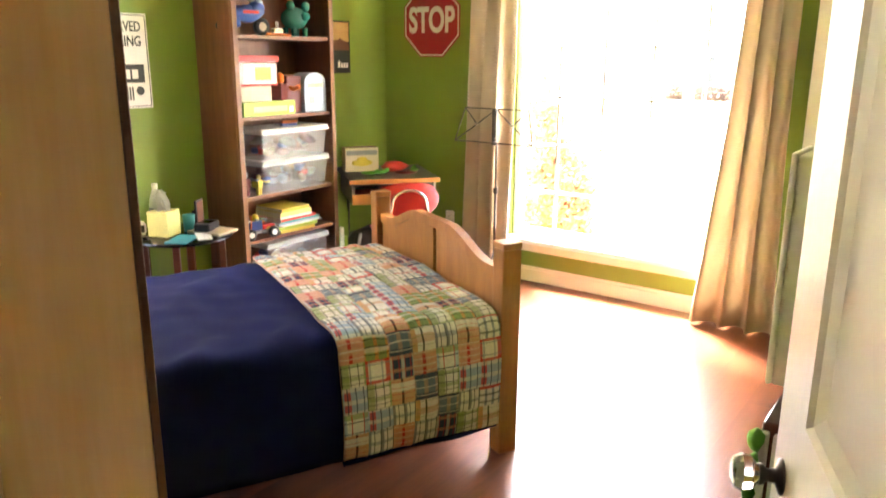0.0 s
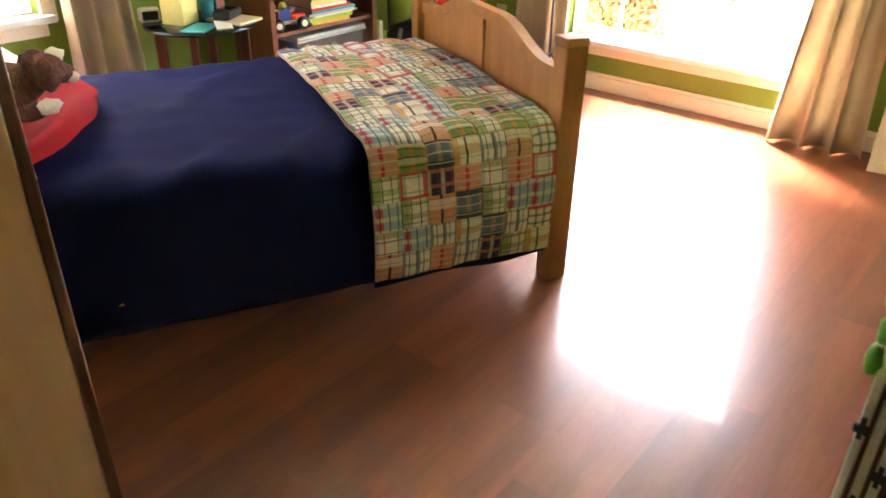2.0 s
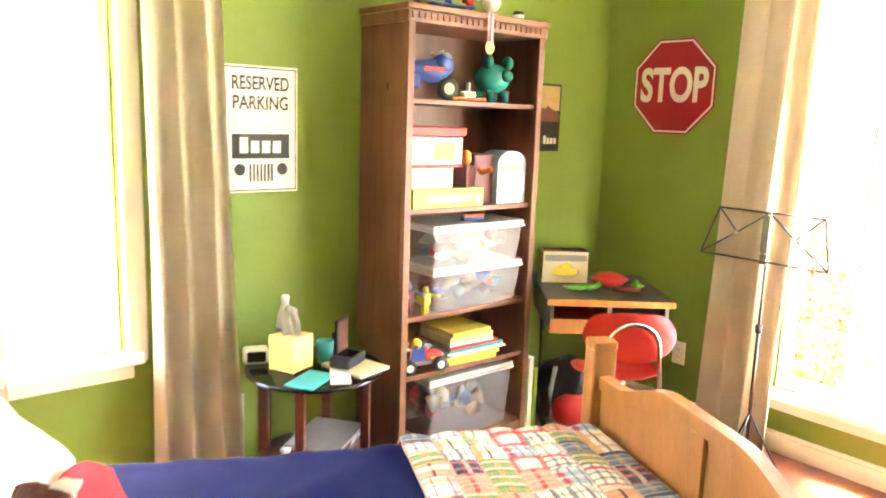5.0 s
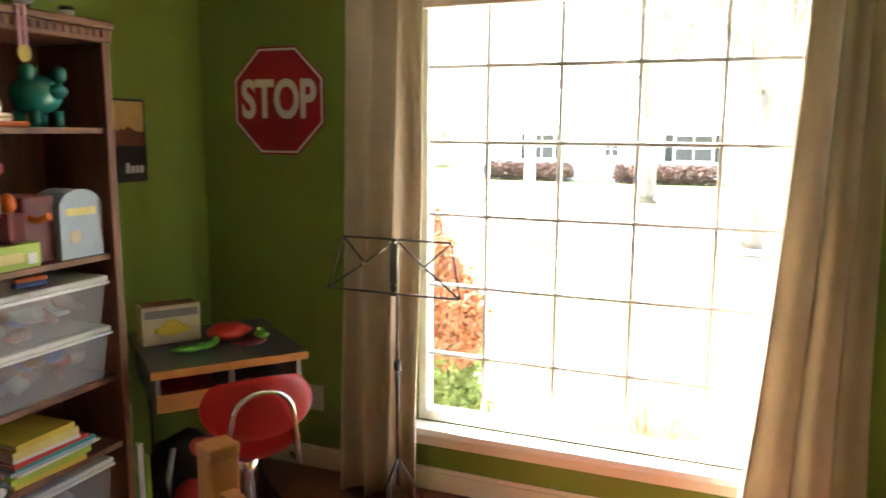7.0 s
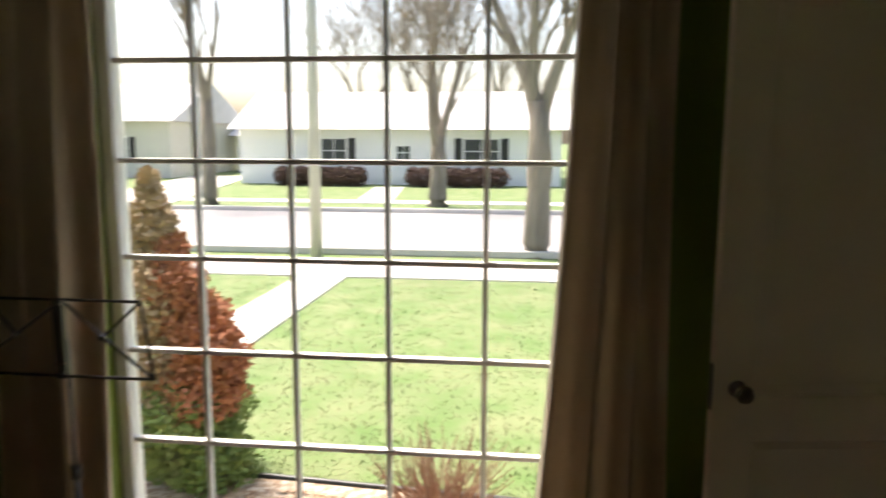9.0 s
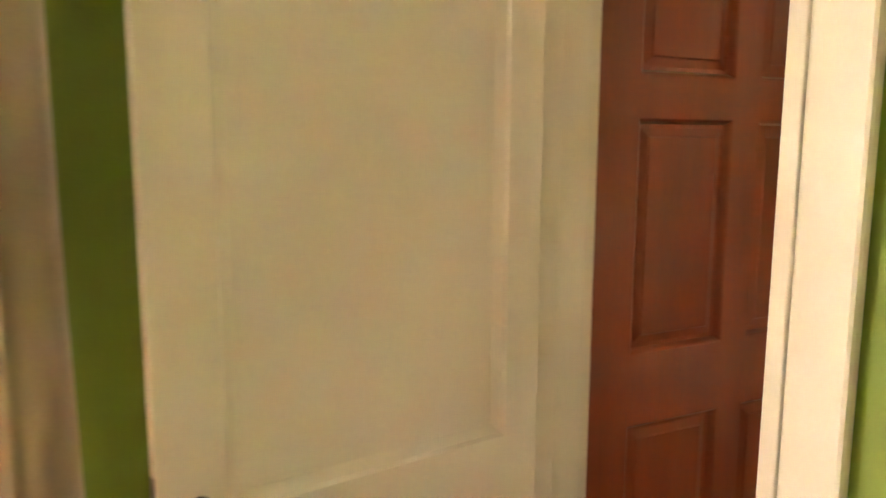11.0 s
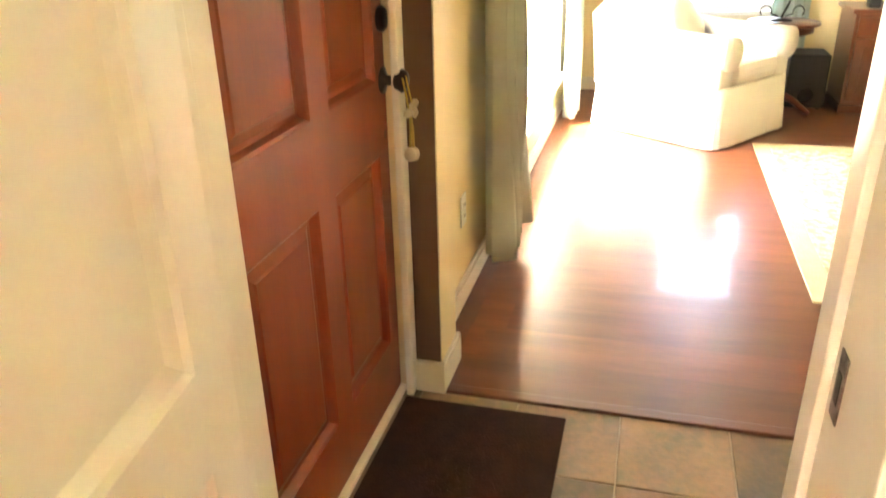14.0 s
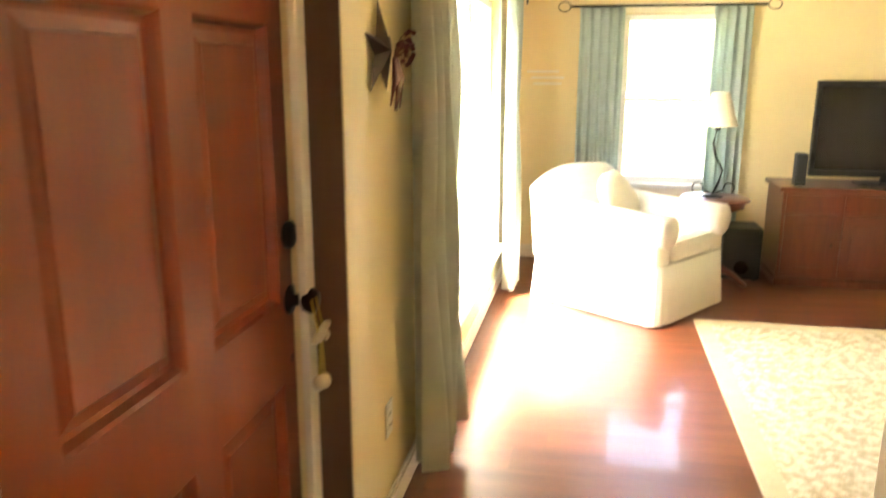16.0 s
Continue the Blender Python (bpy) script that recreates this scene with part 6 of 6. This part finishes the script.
for k, (c, hl, th, dy) in enumerate(bx):
    b = thing("book", "thin coloured picture book lying in a stack", "book", pose(-2.66, 3.10 + dy, z, 0, 0, -3 + 2 * (k % 3)), "stacked picture books")
    part("cover", add_box(box(-0.11, 0.11, -hl, hl, 0, 0.0015), -0.11, 0.11, -hl, hl, th - 0.0015, th), PLAST[c], b)
    part("spine", box(0.1072, 0.1105, -hl, hl, 0.0016, th - 0.0016), PLAST[c], b)
    part("page_block", box(-0.107, 0.107, -hl + 0.004, hl - 0.003, 0.0016, th - 0.0016), PLAST["white"], b)
    z += th + 0.0003
trk = thing("toy_motorcycle", "large blue toy racing motorcycle with a pale wheel", "toy", pose(-2.62, 2.84, 1.526, 0, 0, 78))
bm = blob((0.0, 0, 0.11), (0.11, 0.03, 0.045), 2, 0.25, 3)
add_blob(bm, (0.075, 0, 0.14), (0.05, 0.028, 0.04), 5, 0.2)
add_box(bm, -0.15, -0.03, -0.025, 0.025, 0.04, 0.10, 0.01)
part("fairing", bm, PLAST["blue"], trk)
part("stripe", box(-0.02, 0.07, -0.034, -0.030, 0.11, 0.125), PLAST["red"], trk)
part("windscreen", blob((0.09, 0, 0.165), (0.025, 0.02, 0.02), 1), PLAST["paleblue"], trk)
part("handlebar", tube([(0.05, -0.05, 0.185), (0.04, 0, 0.175), (0.05, 0.05, 0.185)], 0.005, 6), PLAST["beige"], trk)
wheel(trk, (0.10, 0, 0.045), 0.045, 0.03, "y", "beige")
wheel(trk, (-0.12, 0, 0.045), 0.045, 0.03, "y", "grey")
pig = blob((0, 0, 0.10), (0.07, 0.085, 0.065), 1, 0.05, 3)
add_blob(pig, (0.03, -0.055, 0.165), (0.026, 0.026, 0.030), 2, 0.05)
add_blob(pig, (0.03, 0.06, 0.165), (0.026, 0.026, 0.030), 3, 0.05)
add_blob(pig, (0.065, 0.02, 0.11), (0.03, 0.032, 0.026), 4, 0.05)
for x, y in ((0.035, -0.04), (0.035, 0.045), (-0.035, -0.04), (-0.035, 0.045)):
    add_lathe(pig, [(0.016, 0), (0.018, 0.05)], (x, y, 0.0), 12)
ob = solid("piggy_bank", pig, TEALG, "shiny teal ceramic piggy bank on the top shelf", "piggy bank")
ob.matrix_world = pose(-2.62, 3.20, 1.526)
sk8 = thing("toy_plane", "small orange and white toy on the top shelf", "toy", pose(-2.59, 3.04, 1.526, 0, 0, 85))
part("base", box(-0.085, 0.085, -0.02, 0.02, 0.0, 0.016, 0.006), PLAST["orange"], sk8)
part("body", box(-0.03, 0.03, -0.018, 0.018, 0.016, 0.04, 0.006), PLAST["white"], sk8)
part("stripe", box(-0.031, 0.031, -0.0185, 0.0185, 0.024, 0.031), PLAST["gold"], sk8)
part("fin", box(-0.004, 0.004, -0.01, 0.01, 0.04, 0.075, 0.002), PLAST["white"], sk8)
md = thing("medal", "gold medal hanging on a pale ribbon from the bookcase top", "medal", pose(-2.505, 3.07, 1.872))
part("ribbon", add_box(box(0.0, 0.002, -0.016, -0.004, -0.115, 0.004), 0.0, 0.002, 0.004, 0.016, -0.115, 0.004), PLAST["pink"], md)
part("ribbon_top", box(-0.10, 0.002, -0.018, 0.018, 0.0, 0.002), PLAST["pink"], md)
part("disc", lathe([(0.024, 0), (0.024, 0.004)], (-0.001, 0, -0.135), 20, "x"), PLAST["gold"], md)


def base_ball(label, y, c):
    t = thing("display_ball", label, "ball", pose(-2.60, y, 1.871), "balls on the bookcase")
    part("stand", lathe([(0.028, 0), (0.026, 0.008), (0.016, 0.012), (0.02, 0.02)], seg=16), BLACK, t)
    part("ball", blob((0, 0, 0.056), (0.038, 0.038, 0.038), 1, 0, 3), PLAST[c], t)


base_ball("white baseball on a small black stand on the bookcase", 2.78, "white")
base_ball("white autographed baseball on a small stand on the bookcase", 3.16, "white")
tr_ = thing("toy_skateboard", "small dark toy board on the bookcase top", "toy", pose(-2.58, 2.93, 1.872, 0, 0, 85))
part("deck", box(-0.10, 0.10, -0.025, 0.025, 0.012, 0.02, 0.004), PLAST["blue"], tr_)
part("truck", box(-0.07, -0.05, -0.02, 0.02, 0.0, 0.012), PLAST["grey"], tr_)
part("truck", box(0.05, 0.07, -0.02, 0.02, 0.0, 0.012), PLAST["grey"], tr_)
for lab, y, c in (("small red and blue toy figure on the bookcase top", 2.93, ("blue", "red")), ("small striped toy figure on the bookcase top", 3.04, ("red", "white"))):
    toy_figure(lab, pose(-2.60, y, 1.892 if y < 3 else 1.872), c[0], c[1], 0.62)
jr = thing("small_jar", "small glass jar with a black lid on the bookcase top", "jar", pose(-2.58, 3.30, 1.871))
part("jar", lathe([(0.02, 0), (0.022, 0.004), (0.022, 0.022)], seg=16), PLAST["white"], jr)
part("lid", lathe([(0.023, 0.022), (0.023, 0.034)], seg=16), BLACK, jr)
pen = thing("toy_kit", "small blue and orange toy parts on the storage box lid", "toy", pose(-2.62, 3.12, 1.027, 0, 0, 80))
part("bar", box(-0.05, 0.05, -0.015, 0.015, 0, 0.016, 0.003), PLAST["blue"], pen)
part("bar", box(-0.045, 0.055, -0.012, 0.012, 0.016, 0.030, 0.003), PLAST["orange"], pen)
for k, (c, yy, hh, th) in enumerate((("green", 3.45, 0.52, 0.03), ("white", 3.49, 0.36, 0.03), ("lime", 3.525, 0.30, 0.025))):
    ob = solid("flat_box", box(-2.82, -2.57, yy - th / 2, yy + th / 2, 0, hh, 0.002), PLAST[c], "flat game box standing beside the bookcase", "box", "", "boxes beside the bookcase")

# ---- on and under the desk ----
pz = thing("puzzle_box", "picture box with a yellow car print on the desk", "box", DK @ pose(-0.15, 0.10, 0.7005, 0, 0, 4))
part("box", box(-0.11, 0.11, -0.05, 0.05, 0, 0.15, 0.003), PLAST["beige"], pz)
part("car_print", add_blob(blob((0.0, -0.051, 0.055), (0.07, 0.002, 0.022), 1), (0.0, -0.051, 0.075), (0.035, 0.002, 0.02), 2), PLAST["yellow"], pz)
part("label", box(-0.10, 0.10, -0.0525, -0.0503, 0.105, 0.135), PLAST["grey"], pz)
part("top_print", box(-0.10, 0.10, -0.04, 0.04, 0.1502, 0.152), PLAST["brown"], pz)
cap = thing("baseball_cap", "red and black cap lying on the desk", "cap", DK @ pose(0.06, 0.02, 0.7005, 0, 0, 20))
part("crown", blob((0, 0, 0.03), (0.085, 0.08, 0.035), 3, 0.3), PLAST["red"], cap)
part("peak", lathe([(0.0, 0), (0.07, 0.0), (0.072, 0.006), (0, 0.008)], (0.03, -0.09, 0), 20), PLAST["maroon"], cap)
for k, (gx, gy) in enumerate(((-0.12, -0.10), (-0.04, -0.08), (0.18, -0.02))):
    ob = solid("toy_dinosaur", add_blob(blob((0, 0, 0.012), (0.05, 0.028, 0.012), k + 2, 0.5), (0.045, 0.0, 0.018), (0.02, 0.014, 0.014), k, 0.3), PLAST["green"], "small green toy dinosaur lying on the desk", "toy", "", "green toys on the desk")
    ob.matrix_world = DK @ pose(gx, gy, 0.7005, 0, 0, 40 * k)
ob = solid("toy_car", add_blob(blob((0, 0, 0.02), (0.04, 0.022, 0.016), 1), (0, 0, 0.034), (0.02, 0.018, 0.012), 2), PLAST["yellow"], "small yellow toy car in the desk opening", "toy")
ob.matrix_world = DK @ pose(0.07, -0.22, 0.5605)
ob = solid("folder", box(-0.10, 0.10, -0.12, 0.12, 0, 0.03, 0.003), PLAST["red"], "red folder in the desk opening", "folder")
ob.matrix_world = DK @ pose(-0.13, -0.10, 0.5605)
bag = thing("backpack", "black and red backpack slumped under the desk", "backpack", DK @ pose(-0.12, 0.02, 0))
part("body", blob((0, 0, 0.17), (0.15, 0.11, 0.175), 7, 0.35, 3), BLACK, bag)
part("pocket", blob((0.02, -0.09, 0.11), (0.10, 0.05, 0.09), 4, 0.2), PLAST["red"], bag)
part("strap", tube([(-0.06, -0.06, 0.31), (-0.09, -0.13, 0.22), (-0.08, -0.12, 0.06)], 0.012, 6), PLAST["grey"], bag)

# ---- behind the hall door ----
tk = thing("toy_rack", "narrow dark wooden rack with white toy track rails", "rack", pose(0.425, 1.46, 0))
part("body", box(0.0, 0.165, 0.0, 0.39, 0.0, 0.775, 0.004), MAHOG, tk)
for k in range(3):
    part("rail", box(0.002 + k * 0.022, 0.016 + k * 0.022, -0.018, -0.001, 0.02, 0.76, 0.003), PLAST["white"], tk)
for k in range(9):
    cx = 0.009 + 0.022 * (k % 3)
    part("clip", add_box(box(cx - 0.012, cx + 0.012, -0.027, -0.0185, 0.06 + 0.075 * k, 0.075 + 0.075 * k, 0.002), cx - 0.004, cx + 0.004, -0.034, -0.027, 0.055 + 0.075 * k, 0.095 + 0.075 * k, 0.001), BLACK, tk)
bm = blob((-0.004, -0.012, 0.69), (0.013, 0.015, 0.026), 1, 0.3)
add_blob(bm, (-0.004, -0.018, 0.745), (0.015, 0.014, 0.026), 2, 0.4)
add_blob(bm, (-0.008, -0.012, 0.635), (0.013, 0.015, 0.028), 3, 0.3)
part("green_clip", bm, PLAST["green"], tk, "bright green plastic clip")
wbd = thing("display_board", "tall grey board with a white edge standing on the toy rack", "board", pose(0.385, 1.64, 0.775))
part("panel", box(0.012, 0.12, 0.0, 0.15, 0.0, 0.47, 0.005), PLAST["white"], wbd)
part("edge_strip", box(0.0, 0.0118, -0.003, 0.15, 0.0, 0.475, 0.004), PLAST["white"], wbd)

# ---- floors, piece by piece ----
def planks(parent, x0, x1, y0, y1, w, ln, seed, skip=None):
    rnd = random.Random(seed)
    cache = {}
    x = x0
    while x < x1 - 0.005:
        xe = min(x + w, x1)
        y = y0 - rnd.uniform(0, ln)
        while y < y1 - 0.005:
            ya, yb = max(y, y0), min(y + ln, y1)
            if yb - ya > 0.02 and not (skip and skip((x + xe) / 2, (ya + yb) / 2)):
                key = (round(xe - x, 3), round(yb - ya, 2))
                L = key[1]
                if key not in cache:
                    cache[key] = mesh_of("plank", box(0.0, key[0], 0.0, L, -0.012, 0.0), PLANK)
                ob = new("plank", cache[key])
                ob.parent = parent
                ob.location = (x, ya, 0)
            y += ln
        x = xe


fl = thing("floor", "glossy cherry-red laminate floor boards in the bedroom", "floor", kind="structure")
planks(fl, -2.84, 0.60, -0.21, YW, 0.19, 1.21, 3)
fl2 = thing("floor", "glossy cherry-red laminate floor boards in the living room", "floor", kind="structure")
planks(fl2, 1.945, 6.25, 0.20, 4.20, 0.19, 1.21, 5)
fl3 = thing("floor", "laminate floor boards in the hall", "floor", kind="structure")
planks(fl3, -1.40, 1.80, -1.36, -0.21, 0.19, 1.21, 7)
solid("threshold_strip", box(1.905, 1.945, 0.20, 4.186, -0.012, 0.008, 0.004), STRIP, "red-brown wooden strip between tiles and boards", "threshold", "structure")
solid("door_threshold", box(0.60, 0.80, 3.486, 4.145, -0.012, 0.004, 0.002), STRIP, "wooden threshold in the bedroom doorway", "threshold", "structure")
tl = thing("floor", "slate-look entry floor of square tiles with pale grout", "floor", kind="structure")
part("grout_bed", box(0.74, 1.905, -0.20, 4.33, -0.011, -0.0045), GROUT, tl)
tile_me = mesh_of("tile", box(0.002, 0.291, 0.002, 0.291, -0.0045, 0.0, 0.002), SLATE)
for i in range(4):
    for j in range(16):
        xa, ya = 1.612 - i * 0.293, 3.963 - j * 0.293 + 0.293
        if xa + 0.293 < 0.75:
            continue
        x0c, y1c = max(xa, 0.742), min(ya + 0.293, 4.325)
        if y1c - ya < 0.03 or ya < -0.2:
            continue
        if x0c > xa or y1c < ya + 0.29:
            me = mesh_of("tile", box(x0c - xa + 0.003, 0.290, 0.003, y1c - ya - 0.003, -0.0045, 0.0, 0.002), SLATE)
        else:
            me = tile_me
        ob = new("tile", me)
        ob.parent = tl
        ob.location = (xa, ya, 0)
